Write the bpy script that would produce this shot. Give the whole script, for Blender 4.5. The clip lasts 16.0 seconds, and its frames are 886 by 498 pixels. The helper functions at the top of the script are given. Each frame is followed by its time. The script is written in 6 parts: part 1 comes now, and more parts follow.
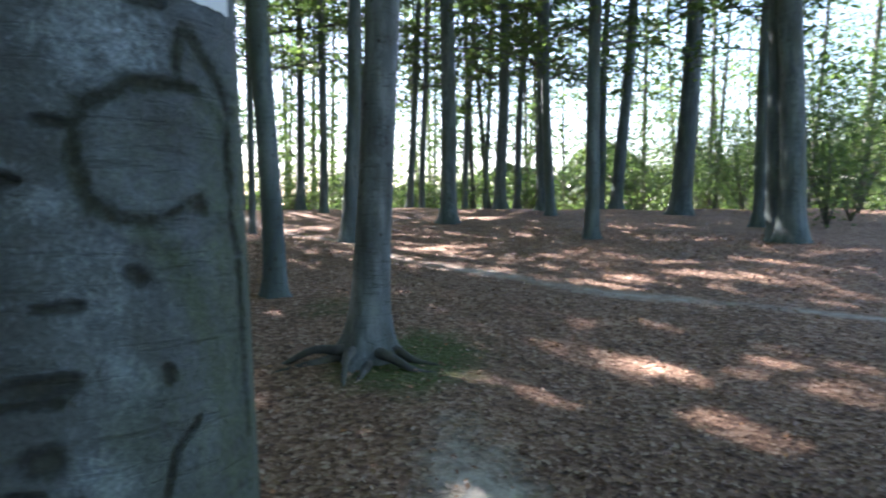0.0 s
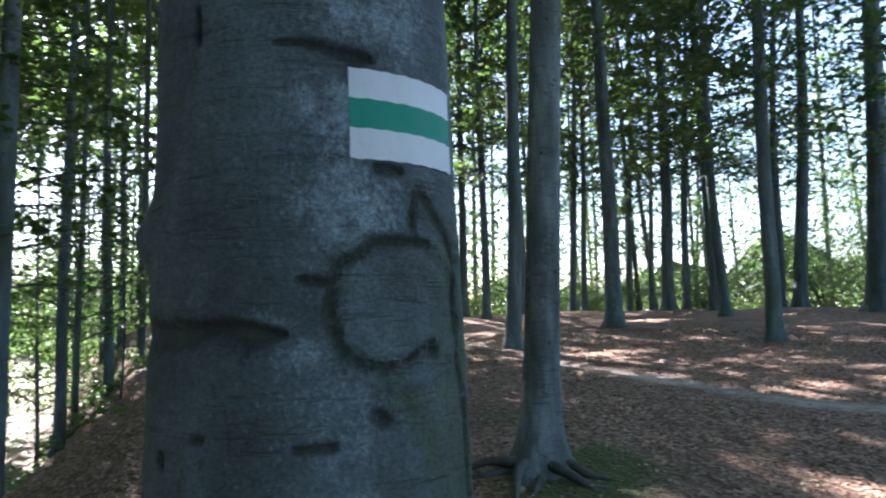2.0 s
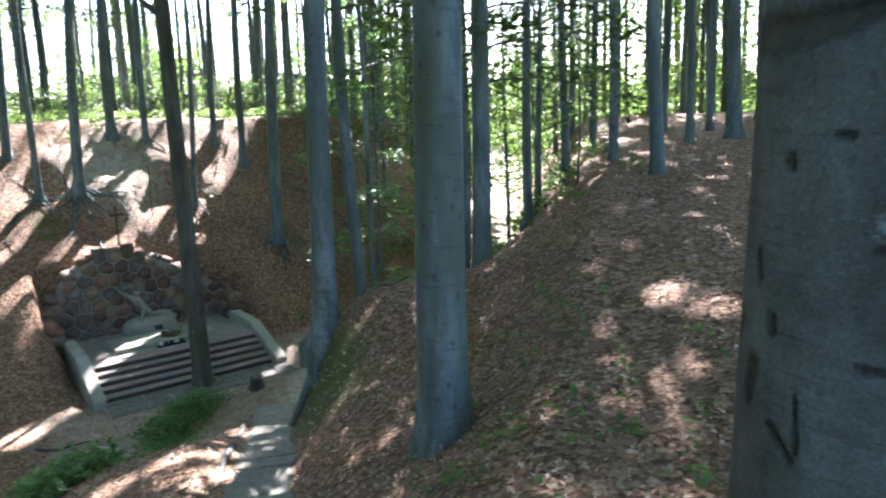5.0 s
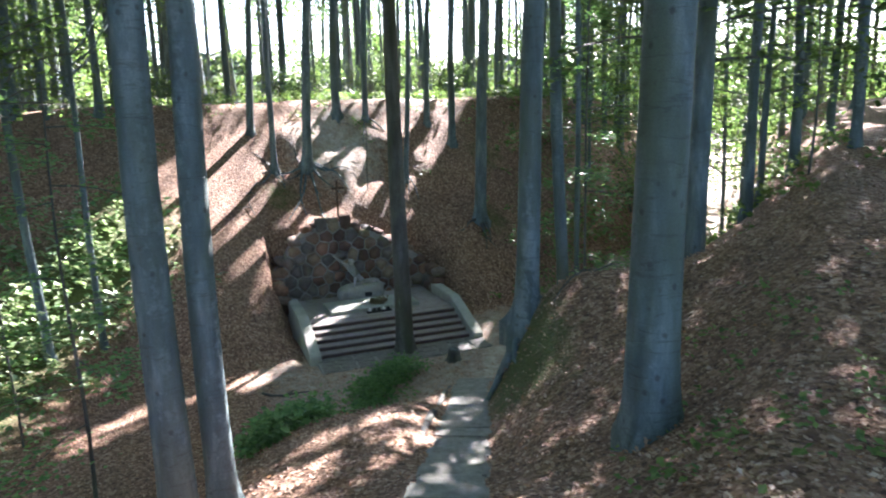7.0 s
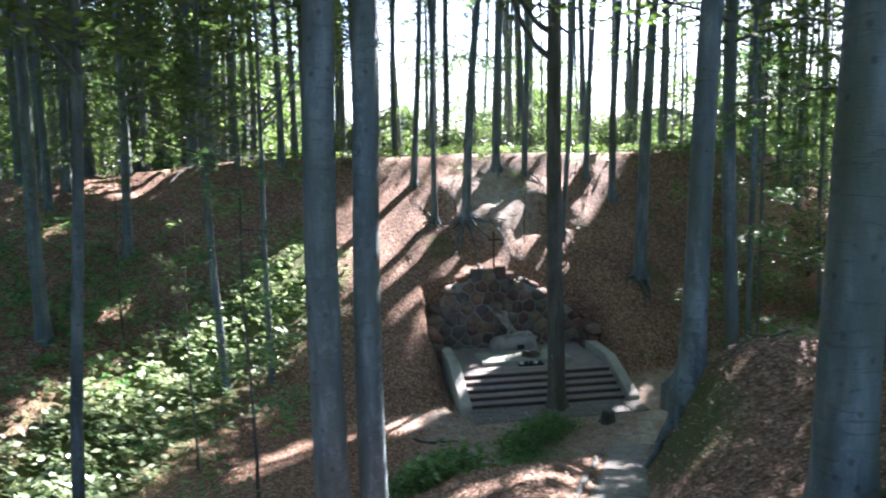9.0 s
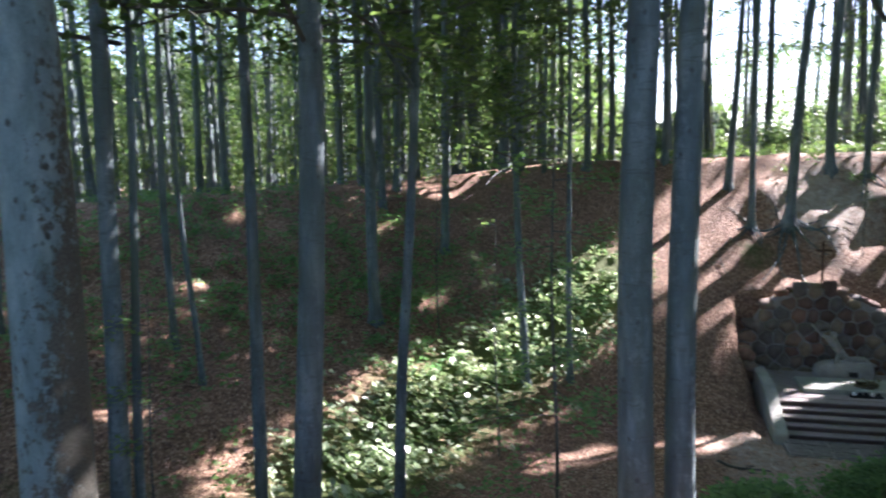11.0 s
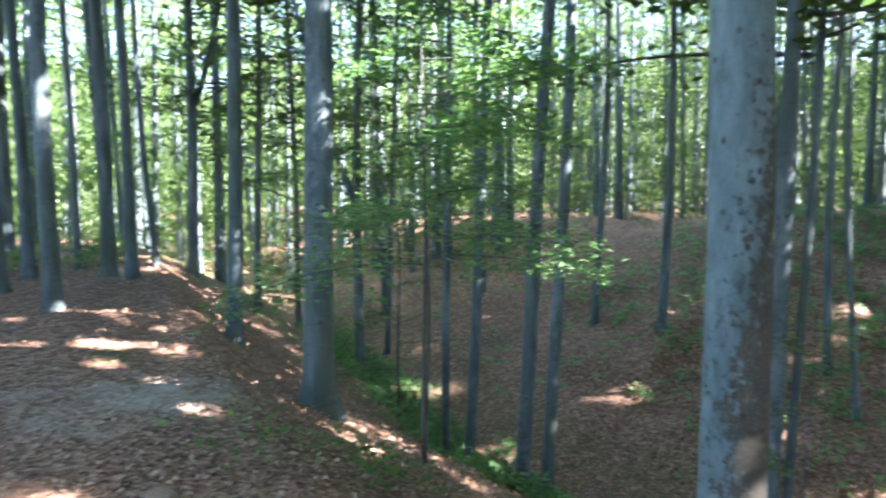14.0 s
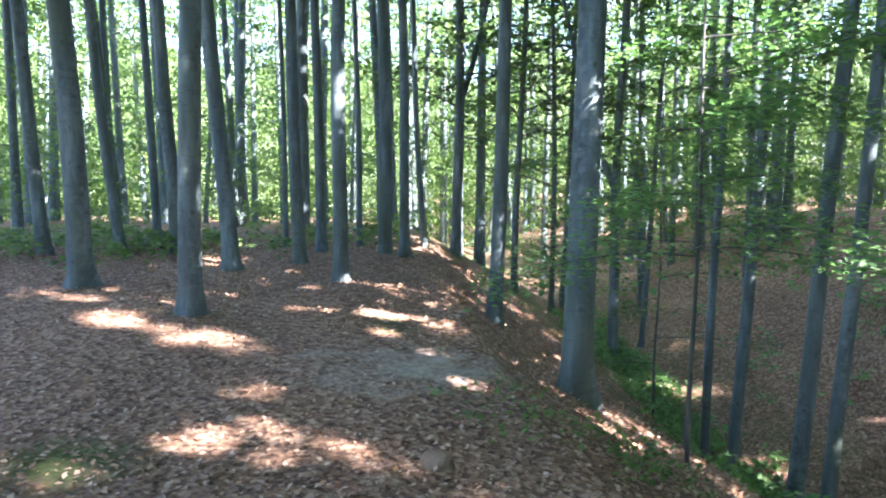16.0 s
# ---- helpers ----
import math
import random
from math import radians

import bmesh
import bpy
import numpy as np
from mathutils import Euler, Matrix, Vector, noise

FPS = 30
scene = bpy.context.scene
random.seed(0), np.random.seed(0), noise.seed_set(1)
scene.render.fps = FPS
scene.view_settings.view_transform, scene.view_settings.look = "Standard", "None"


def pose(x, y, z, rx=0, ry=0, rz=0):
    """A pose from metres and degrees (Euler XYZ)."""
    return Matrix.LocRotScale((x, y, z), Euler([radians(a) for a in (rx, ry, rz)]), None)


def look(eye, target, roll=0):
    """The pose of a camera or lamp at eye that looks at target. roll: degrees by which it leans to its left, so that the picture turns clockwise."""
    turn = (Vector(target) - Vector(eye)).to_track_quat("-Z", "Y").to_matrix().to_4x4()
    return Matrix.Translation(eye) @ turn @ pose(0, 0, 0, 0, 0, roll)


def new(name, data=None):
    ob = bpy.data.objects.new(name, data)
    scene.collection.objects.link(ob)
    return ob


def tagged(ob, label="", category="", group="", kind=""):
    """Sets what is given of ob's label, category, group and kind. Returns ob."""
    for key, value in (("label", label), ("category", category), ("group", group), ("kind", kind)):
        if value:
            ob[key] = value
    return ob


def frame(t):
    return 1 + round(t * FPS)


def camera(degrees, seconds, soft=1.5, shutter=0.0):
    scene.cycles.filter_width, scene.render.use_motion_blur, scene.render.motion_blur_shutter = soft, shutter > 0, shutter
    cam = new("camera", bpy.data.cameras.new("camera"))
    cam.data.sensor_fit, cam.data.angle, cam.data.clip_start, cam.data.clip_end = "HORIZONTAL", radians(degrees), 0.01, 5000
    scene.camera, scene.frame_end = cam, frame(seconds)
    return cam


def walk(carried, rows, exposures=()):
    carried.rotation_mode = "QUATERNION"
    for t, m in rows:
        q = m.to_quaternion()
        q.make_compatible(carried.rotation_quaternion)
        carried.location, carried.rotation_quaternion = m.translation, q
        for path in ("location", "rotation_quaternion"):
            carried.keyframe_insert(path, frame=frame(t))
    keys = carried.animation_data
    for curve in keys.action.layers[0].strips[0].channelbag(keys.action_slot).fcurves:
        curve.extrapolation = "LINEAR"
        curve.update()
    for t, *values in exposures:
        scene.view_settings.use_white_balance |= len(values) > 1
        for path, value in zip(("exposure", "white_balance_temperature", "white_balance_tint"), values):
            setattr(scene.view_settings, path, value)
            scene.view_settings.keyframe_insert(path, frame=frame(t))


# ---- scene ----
cam = camera(64.3, 16.0, soft=2.0, shutter=0.4)
PATH = [
    (0, -0.033, 0.363, 1.630, 86.54, -0.01, 0.00),
    (0.5, -0.076, 0.363, 1.635, 87.78, 0.46, 7.03),
    (1, -0.088, 0.339, 1.663, 94.06, 0.86, 10.54),
    (1.5, -0.082, 0.334, 1.668, 94.85, 1.23, 10.88),
    (2, -0.087, 0.329, 1.667, 95.13, 1.49, 12.97),
    (2.5, -0.106, 0.320, 1.660, 93.64, 1.45, 20.48),
    (3, -0.145, 0.312, 1.640, 89.38, 1.14, 28.80),
    (3.5, -0.181, 0.298, 1.626, 86.25, 2.47, 34.56),
    (4, -0.211, 0.292, 1.606, 83.22, 1.63, 38.90),
    (4.5, -0.233, 0.285, 1.589, 81.05, 1.09, 42.68),
    (5, -0.246, 0.264, 1.580, 79.72, 2.00, 47.30),
    (7.5, -0.317, 0.140, 1.584, 79.87, 1.10, 66.45),
    (8, -0.322, 0.120, 1.585, 81.82, 0.65, 68.86),
    (10.5, -0.342, -0.025, 1.600, 83.57, 1.91, 93.04),
    (11, -0.342, -0.063, 1.607, 83.96, 1.30, 100.10),
    (11.5, -0.334, -0.102, 1.612, 84.01, 1.04, 107.49),
    (12, -0.306, -0.150, 1.624, 84.78, 0.94, 115.12),
    (12.5, -0.289, -0.189, 1.627, 84.57, 0.78, 122.78),
    (13, -0.271, -0.224, 1.626, 84.66, 1.10, 130.96),
    (13.5, -0.244, -0.253, 1.623, 85.07, 0.05, 138.04),
    (14, -0.190, -0.300, 1.617, 85.79, 0.30, 149.49),
    (14.5, -0.145, -0.326, 1.613, 84.98, 0.38, 156.98),
    (15, -0.096, -0.350, 1.612, 86.13, -0.42, 165.58),
    (15.5, -0.071, -0.358, 1.609, 85.76, -0.61, 170.22),
    (16, -0.075, -0.358, 1.610, 84.71, -0.44, 169.82),
]
# the phone lifts its exposure when it turns from the bright hollow into the dim wood
LIGHT = [(0.0, 3.1), (0.8, 3.1), (1.5, 2.9), (2.7, 3.05), (3.6, 3.65), (5.0, 3.8), (7.5, 3.6), (8.2, 3.55), (10.3, 3.1), (11.4, 3.15), (12.5, 3.7), (13.5, 4.0), (14.8, 3.95), (16.0, 4.0)]
TONE = [(0.0, 6000, 21), (1.5, 5650, 19), (3.5, 5850, 18), (5.0, 5900, 20), (8.0, 5800, 23), (11.0, 5800, 27), (12.0, 5750, 29), (13.0, 5800, 24), (14.5, 5900, 20), (16.0, 5900, 22)]
walk(cam, [(t, pose(*p)) for t, *p in PATH], [(t, e, float(np.interp(t, [k[0] for k in TONE], [k[1] for k in TONE])), float(np.interp(t, [k[0] for k in TONE], [k[2] for k in TONE]))) for t, e in LIGHT])

# ---- world, sun, exposure ----
SUN_AZ, SUN_EL = 41.0, 40.0      # degrees counter-clockwise from +y, and above the horizon
world = bpy.data.worlds.new("sky")
scene.world = world
world.use_nodes = True
sky = world.node_tree.nodes.new("ShaderNodeTexSky")
sky.sky_type, sky.sun_disc = "NISHITA", False
sky.sun_elevation, sky.sun_rotation = radians(SUN_EL), radians(360 - SUN_AZ)
back = world.node_tree.nodes["Background"]
back.inputs["Strength"].default_value = 0.072
world.node_tree.links.new(sky.outputs["Color"], back.inputs["Color"])
sun = new("sun", bpy.data.lights.new("sun", "SUN"))
sun.data.energy, sun.data.angle, sun.data.color = 5.0, radians(0.6), (1.0, 0.93, 0.82)
sun_way = Vector((-math.sin(radians(SUN_AZ)) * math.cos(radians(SUN_EL)), math.cos(radians(SUN_AZ)) * math.cos(radians(SUN_EL)), math.sin(radians(SUN_EL))))
sun.matrix_world = look(sun_way * 80, (0, 0, 0))

# ---- materials ----
class Nodes:
    """A short way to write node materials."""

    def __init__(self, name):
        self.mat = bpy.data.materials.new(name)
        self.mat.use_nodes = True
        self.tree = self.mat.node_tree
        self.bsdf = self.tree.nodes["Principled BSDF"]
        self.out = self.tree.nodes["Material Output"]

    def add(self, kind, **inputs):
        node = self.tree.nodes.new("ShaderNode" + kind)
        for key, value in inputs.items():
            socket = node.inputs[int(key[1:])] if key[0] == "i" and key[1:].isdigit() else node.inputs[key]
            self.put(socket, value)
        return node

    def put(self, socket, value):
        if isinstance(value, bpy.types.NodeSocket):
            self.tree.links.new(value, socket)
        elif isinstance(value, tuple) and len(value) == 3 and socket.type == "RGBA":
            socket.default_value = (*value, 1)
        else:
            socket.default_value = value

    def coords(self, scale=(1, 1, 1), kind="Object"):
        tex = self.add("TexCoord")
        shift = self.add("VectorMath", i0=tex.outputs[kind], i1=self.spread())
        mapping = self.add("Mapping", Vector=shift.outputs[0], Scale=scale)
        return mapping.outputs[0]

    def spread(self):
        """An offset of its own for each object."""
        node = self.add("CombineXYZ")
        r = self.add("ObjectInfo").outputs["Random"]
        for i, k in enumerate((37.0, 53.0, 71.0)):
            self.put(node.inputs[i], self.math("MULTIPLY", r, k))
        return node.outputs[0]

    def noise(self, vector, scale, detail=4.0, rough=0.55):
        return self.add("TexNoise", Vector=vector, Scale=scale, Detail=detail, Roughness=rough).outputs["Fac"]

    def ramp(self, fac, *stops):
        node = self.add("ValToRGB", Fac=fac)
        node.color_ramp.elements[0].position, node.color_ramp.elements[0].color = stops[0][0], (*stops[0][1], 1)
        node.color_ramp.elements[1].position, node.color_ramp.elements[1].color = stops[-1][0], (*stops[-1][1], 1)
        for pos, col in stops[1:-1]:
            node.color_ramp.elements.new(pos).color = (*col, 1)
        return node.outputs["Color"]

    def mix(self, fac, a, b, blend="MIX"):
        node = self.add("Mix")
        node.data_type, node.blend_type = "RGBA", blend
        self.put(node.inputs["Factor"], fac)
        self.put(node.inputs[6], a)
        self.put(node.inputs[7], b)
        return node.outputs[2]

    def math(self, op, a, b=0.0, clamp=False):
        node = self.add("Math", i0=a, i1=b)
        node.operation, node.use_clamp = op, clamp
        return node.outputs[0]

    def bump(self, height, strength=0.5, distance=0.01):
        self.put(self.bsdf.inputs["Normal"], self.add("Bump", Height=height, Strength=strength, Distance=distance).outputs[0])

    def base(self, color, rough=0.8, metal=0.0):
        self.put(self.bsdf.inputs["Base Color"], color)
        self.put(self.bsdf.inputs["Roughness"], rough)
        self.put(self.bsdf.inputs["Metallic"], metal)
        return self.mat


def make_bark(name, dark, mid, pale, moss_shade, fine=1.0, marks=0.6, spread=0.11):
    """Smooth bark: tall soft patches, thin rings round the stem, small dark scars, runs of pale lichen and a film of algae."""
    n = Nodes(name)
    v = n.coords()
    tall = n.noise(n.coords((1, 1, 0.22)), 5.5 * fine, 4, 0.6)
    grain = n.noise(v, 95 * fine, 5, 0.72)
    col = n.ramp(tall, (0.5 - spread * 1.5, dark), (0.5, mid), (0.5 + spread * 1.6, pale))
    # runs of pale lichen down the stem, broken at the rings
    run = n.math("MULTIPLY", n.noise(n.coords((1, 1, 0.1)), 4.2 * fine, 3, 0.5), n.noise(v, 9 * fine, 6, 0.7))
    col = n.mix(n.math("MULTIPLY", n.math("MULTIPLY", n.math("SUBTRACT", run, 0.285, True), 11.0, True), 0.75), col, pale)
    alga = n.noise(n.coords((1, 1, 0.18)), 2.2, 4)
    col = n.mix(n.math("MULTIPLY", n.math("SUBTRACT", alga, 0.5, True), 4.0, True), col, moss_shade)
    # thin cross-wise lines and short dark scars of old twigs
    lines = n.noise(n.coords((1.4, 1.4, 26)), 1.6 * fine, 4, 0.6)
    line = n.math("MULTIPLY", n.math("SUBTRACT", lines, 0.59, True), 7.0, True)
    cell = n.add("TexVoronoi", Vector=n.coords((4.2, 4.2, 3.4)), Scale=1.5 * fine)
    scar = n.math("MULTIPLY", n.math("SUBTRACT", 0.2, n.math("ADD", cell.outputs["Distance"], n.math("MULTIPLY", grain, 0.06)), True), 12.0, True)
    # folds of the bark that run round the stem
    fold = n.noise(n.coords((0.55, 0.55, 5.0)), 1.5 * fine, 3, 0.5)
    fold = n.math("SUBTRACT", 1.0, n.math("MULTIPLY", n.math("ABSOLUTE", n.math("SUBTRACT", fold, 0.5)), 85.0), True)
    worn = n.math("MULTIPLY", n.math("MAXIMUM", n.math("MAXIMUM", n.math("MULTIPLY", line, 0.5), n.math("MULTIPLY", fold, 0.7)), scar), marks, True)
    col = n.mix(worn, col, (0.04, 0.042, 0.035))
    col = n.mix(0.45, col, n.ramp(grain, (0.36, (0.45, 0.45, 0.45)), (0.62, (1.12, 1.12, 1.12))), "MULTIPLY")
    n.bump(n.math("ADD", n.math("MULTIPLY", grain, 0.35), n.math("MULTIPLY", worn, -1.2)), 0.6, 0.012)
    return n.base(col, 0.7)


def make_mottled_bark():
    """Pale bark that turns into dark scabby plates low on the stem's shaded side."""
    n = Nodes("mottled_bark")
    v = n.coords()
    grain = n.noise(v, 110, 5, 0.72)
    tone = n.noise(n.coords((1, 1, 0.4)), 8, 5, 0.65)
    col = n.ramp(tone, (0.34, (0.135, 0.187, 0.185)), (0.5, (0.195, 0.262, 0.264)), (0.66, (0.275, 0.355, 0.36)))
    place = n.add("SeparateXYZ", Vector=n.add("TexCoord").outputs["Object"])
    side = n.math("ADD", n.math("MULTIPLY", place.outputs[1], 4.0), n.math("MULTIPLY", place.outputs[0], -3.4))
    low = n.math("SUBTRACT", n.math("MULTIPLY", n.math("SUBTRACT", 2.6, place.outputs[2]), 0.09), 0.0)
    scab = n.math("ADD", n.noise(n.coords((1, 1, 0.65)), 17, 6, 0.75), n.math("ADD", n.math("MULTIPLY", side, 0.13), n.math("MINIMUM", low, 0.1)))
    plates = n.math("MULTIPLY", n.math("SUBTRACT", scab, 0.54, True), 16.0, True)
    col = n.mix(plates, col, n.ramp(grain, (0.35, (0.05, 0.047, 0.035)), (0.65, (0.15, 0.145, 0.115))))
    cell = n.add("TexVoronoi", Vector=n.coords((5.2, 5.2, 3.6)), Scale=1.6)
    scar = n.math("MULTIPLY", n.math("SUBTRACT", 0.2, n.math("ADD", cell.outputs["Distance"], n.math("MULTIPLY", grain, 0.06)), True), 12.0, True)
    col = n.mix(n.math("MULTIPLY", scar, 0.85), col, (0.05, 0.05, 0.04))
    col = n.mix(0.45, col, n.ramp(grain, (0.36, (0.5, 0.5, 0.5)), (0.62, (1.1, 1.1, 1.1))), "MULTIPLY")
    n.bump(n.math("ADD", n.math("MULTIPLY", grain, 0.4), n.math("MULTIPLY", plates, 0.8)), 0.7, 0.012)
    return n.base(col, 0.75)


bark = make_bark("beech_bark", (0.076, 0.108, 0.112), (0.112, 0.158, 0.166), (0.21, 0.272, 0.284), (0.092, 0.122, 0.082))
bark_rough = make_bark("rough_beech_bark", (0.09, 0.105, 0.103), (0.148, 0.174, 0.176), (0.27, 0.312, 0.318), (0.115, 0.135, 0.085), 1.5, 0.9)
bark_dark = make_bark("dark_bark", (0.06, 0.06, 0.052), (0.1, 0.1, 0.09), (0.16, 0.16, 0.15), (0.07, 0.085, 0.045))
bark_mottled = make_mottled_bark()


def make_leaf(name, low, high, glow=0.45, rough=0.45):
    n = Nodes(name)
    rnd = n.add("NewGeometry").outputs["Random Per Island"]
    col = n.ramp(rnd, (0.0, low), (1.0, high))
    n.base(col, rough)
    n.bsdf.inputs["Specular IOR Level"].default_value = 0.5
    through_light = n.add("BsdfTranslucent", Color=n.mix(1.0, col, (1.4, 1.57, 1.05), "MULTIPLY"))
    mixed = n.add("MixShader", Fac=glow, i1=n.bsdf.outputs[0], i2=through_light.outputs[0])
    n.tree.links.new(mixed.outputs[0], n.out.inputs["Surface"])
    return n.mat


leaf = make_leaf("beech_leaf", (0.048, 0.091, 0.034), (0.135, 0.192, 0.064), 0.5)
leaf_fresh = make_leaf("fresh_leaf", (0.066, 0.128, 0.043), (0.195, 0.272, 0.09), 0.5)
# brighter green that stands for light through shaded saplings, ferns and herbs
leaf_lit = make_leaf("lit_leaf", (0.085, 0.185, 0.075), (0.19, 0.33, 0.125), 0.5)
# herb green paled towards white, to burn out like leaves in full sun
leaf_sunlit = make_leaf("sunlit_herb_leaf", (0.16, 0.24, 0.11), (0.5, 0.58, 0.4), 0.2, 0.22)


def make_far_foliage():
    """Foliage of a wood so far off that its leaves run together."""
    n = Nodes("far_foliage")
    v = n.coords()
    clump = n.noise(v, 0.35, 6, 0.7)
    fine = n.noise(v, 2.2, 5, 0.75)
    tone = n.math("ADD", n.math("MULTIPLY", clump, 0.5), n.math("MULTIPLY", fine, 0.5))
    col = n.ramp(tone, (0.36, (0.018, 0.036, 0.012)), (0.5, (0.06, 0.105, 0.035)), (0.64, (0.15, 0.215, 0.085)))
    n.bump(tone, 1.0, 1.2)
    return n.base(col, 0.8)


far_foliage = make_far_foliage()


def make_ground():
    n = Nodes("forest_floor")
    v = n.coords()
    cells = n.add("TexVoronoi", Vector=v, Scale=19.0)
    cells2 = n.add("TexVoronoi", Vector=n.coords((1.0, 1.3, 1.0)), Scale=31.0)
    tone = n.math("ADD", n.math("MULTIPLY", n.add("SeparateColor", Color=cells.outputs["Color"]).outputs[0], 0.6),
                  n.math("MULTIPLY", n.add("SeparateColor", Color=cells2.outputs["Color"]).outputs[1], 0.4))
    leaves = n.ramp(tone, (0.1, (0.09, 0.049, 0.03)), (0.45, (0.25, 0.143, 0.09)), (0.75, (0.42, 0.27, 0.18)), (0.95, (0.56, 0.42, 0.31)))
    big = n.noise(v, 0.55, 4)
    leaves = n.mix(0.5, leaves, n.ramp(big, (0.3, (0.5, 0.46, 0.44)), (0.7, (1.15, 1.1, 1.05))), "MULTIPLY")
    fine = n.noise(v, 34, 4, 0.7)
    soil = n.ramp(n.noise(v, 6, 6, 0.65), (0.3, (0.33, 0.29, 0.235)), (0.7, (0.6, 0.55, 0.47)))
    moss_shade = n.ramp(fine, (0.3, (0.035, 0.05, 0.012)), (0.7, (0.12, 0.15, 0.035)))
    edge = n.math("MULTIPLY", n.math("SUBTRACT", n.noise(v, 3.5, 5, 0.7), 0.5), 1.1)
    path = n.add("Attribute")
    path.attribute_name = "path"
    green = n.add("Attribute")
    green.attribute_name = "moss_shade"
    f_path = n.math("MULTIPLY", n.math("SUBTRACT", n.math("ADD", path.outputs["Fac"], edge), 0.34, True), 1.9, True)
    f_green = n.math("MULTIPLY", n.math("SUBTRACT", n.math("ADD", green.outputs["Fac"], edge), 0.42, True), 2.2, True)
    col = n.mix(f_green, leaves, moss_shade)
    col = n.mix(f_path, col, soil)
    lift = n.math("SUBTRACT", 1.0, n.math("MULTIPLY", f_path, 0.75))
    rough = n.math("ADD", n.math("MULTIPLY", cells.outputs["Distance"], 0.9), n.math("MULTIPLY", fine, 0.5))
    n.bump(n.math("MULTIPLY", rough, lift), 0.8, 0.05)
    return n.base(col, 0.85)


floor_mat = make_ground()


def make_litter():
    n = Nodes("dead_leaf")
    rnd = n.add("NewGeometry").outputs["Random Per Island"]
    col = n.ramp(rnd, (0.0, (0.12, 0.06, 0.034)), (0.35, (0.27, 0.15, 0.09)), (0.7, (0.42, 0.265, 0.175)), (0.93, (0.56, 0.42, 0.31)), (1.0, (0.42, 0.19, 0.07)))
    return n.base(col, 0.6)


litter = make_litter()


def make_stone(name, low, high, scale=6.0, rough=0.85, per_piece=0.0):
    n = Nodes(name)
    v = n.coords()
    col = n.ramp(n.noise(v, scale, 6, 0.65), (0.3, low), (0.7, high))
    if per_piece:
        tint = n.ramp(n.add("ObjectInfo").outputs["Random"], (0.0, (0.34, 0.2, 0.17)), (0.25, (0.62, 0.36, 0.28)), (0.45, (0.95, 0.8, 0.58)), (0.6, (0.36, 0.36, 0.38)), (0.8, (0.72, 0.66, 0.6)), (1.0, (0.95, 0.45, 0.27)))
        col = n.mix(per_piece, col, tint, "MULTIPLY")
    fine = n.noise(v, 60, 4, 0.7)
    col = n.mix(0.3, col, n.ramp(fine, (0.3, (0.4, 0.4, 0.4)), (0.7, (1, 1, 1))), "MULTIPLY")
    n.bump(fine, 0.5, 0.01)
    return n.base(col, rough)


concrete = make_stone("pale_concrete", (0.36, 0.37, 0.32), (0.55, 0.55, 0.49), 3)
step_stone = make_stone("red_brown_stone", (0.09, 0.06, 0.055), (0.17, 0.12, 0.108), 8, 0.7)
# the steps' stone made paler, for the sky's sheen on upward faces
tread_stone = make_stone("skylit_step_stone", (0.27, 0.235, 0.22), (0.42, 0.38, 0.36), 6, 0.6)
fieldstone = make_stone("fieldstone", (0.2, 0.18, 0.16), (0.4, 0.37, 0.33), 5, 0.85, 0.9)
mortar = make_stone("mortar", (0.26, 0.25, 0.23), (0.4, 0.385, 0.36), 9)
sandstone = make_stone("grey_sandstone", (0.28, 0.275, 0.255), (0.45, 0.44, 0.405), 5)
slab_stone = make_stone("greenish_slab_stone", (0.34, 0.37, 0.32), (0.52, 0.55, 0.47), 2.5, 0.5)
cross_wood = make_stone("cross_wood", (0.07, 0.04, 0.025), (0.13, 0.08, 0.05), 12)
tread_wood = make_stone("weathered_tread_wood", (0.2, 0.19, 0.165), (0.4, 0.385, 0.345), 9)
path_stone = make_stone("path_stone", (0.15, 0.145, 0.135), (0.28, 0.27, 0.255), 7)


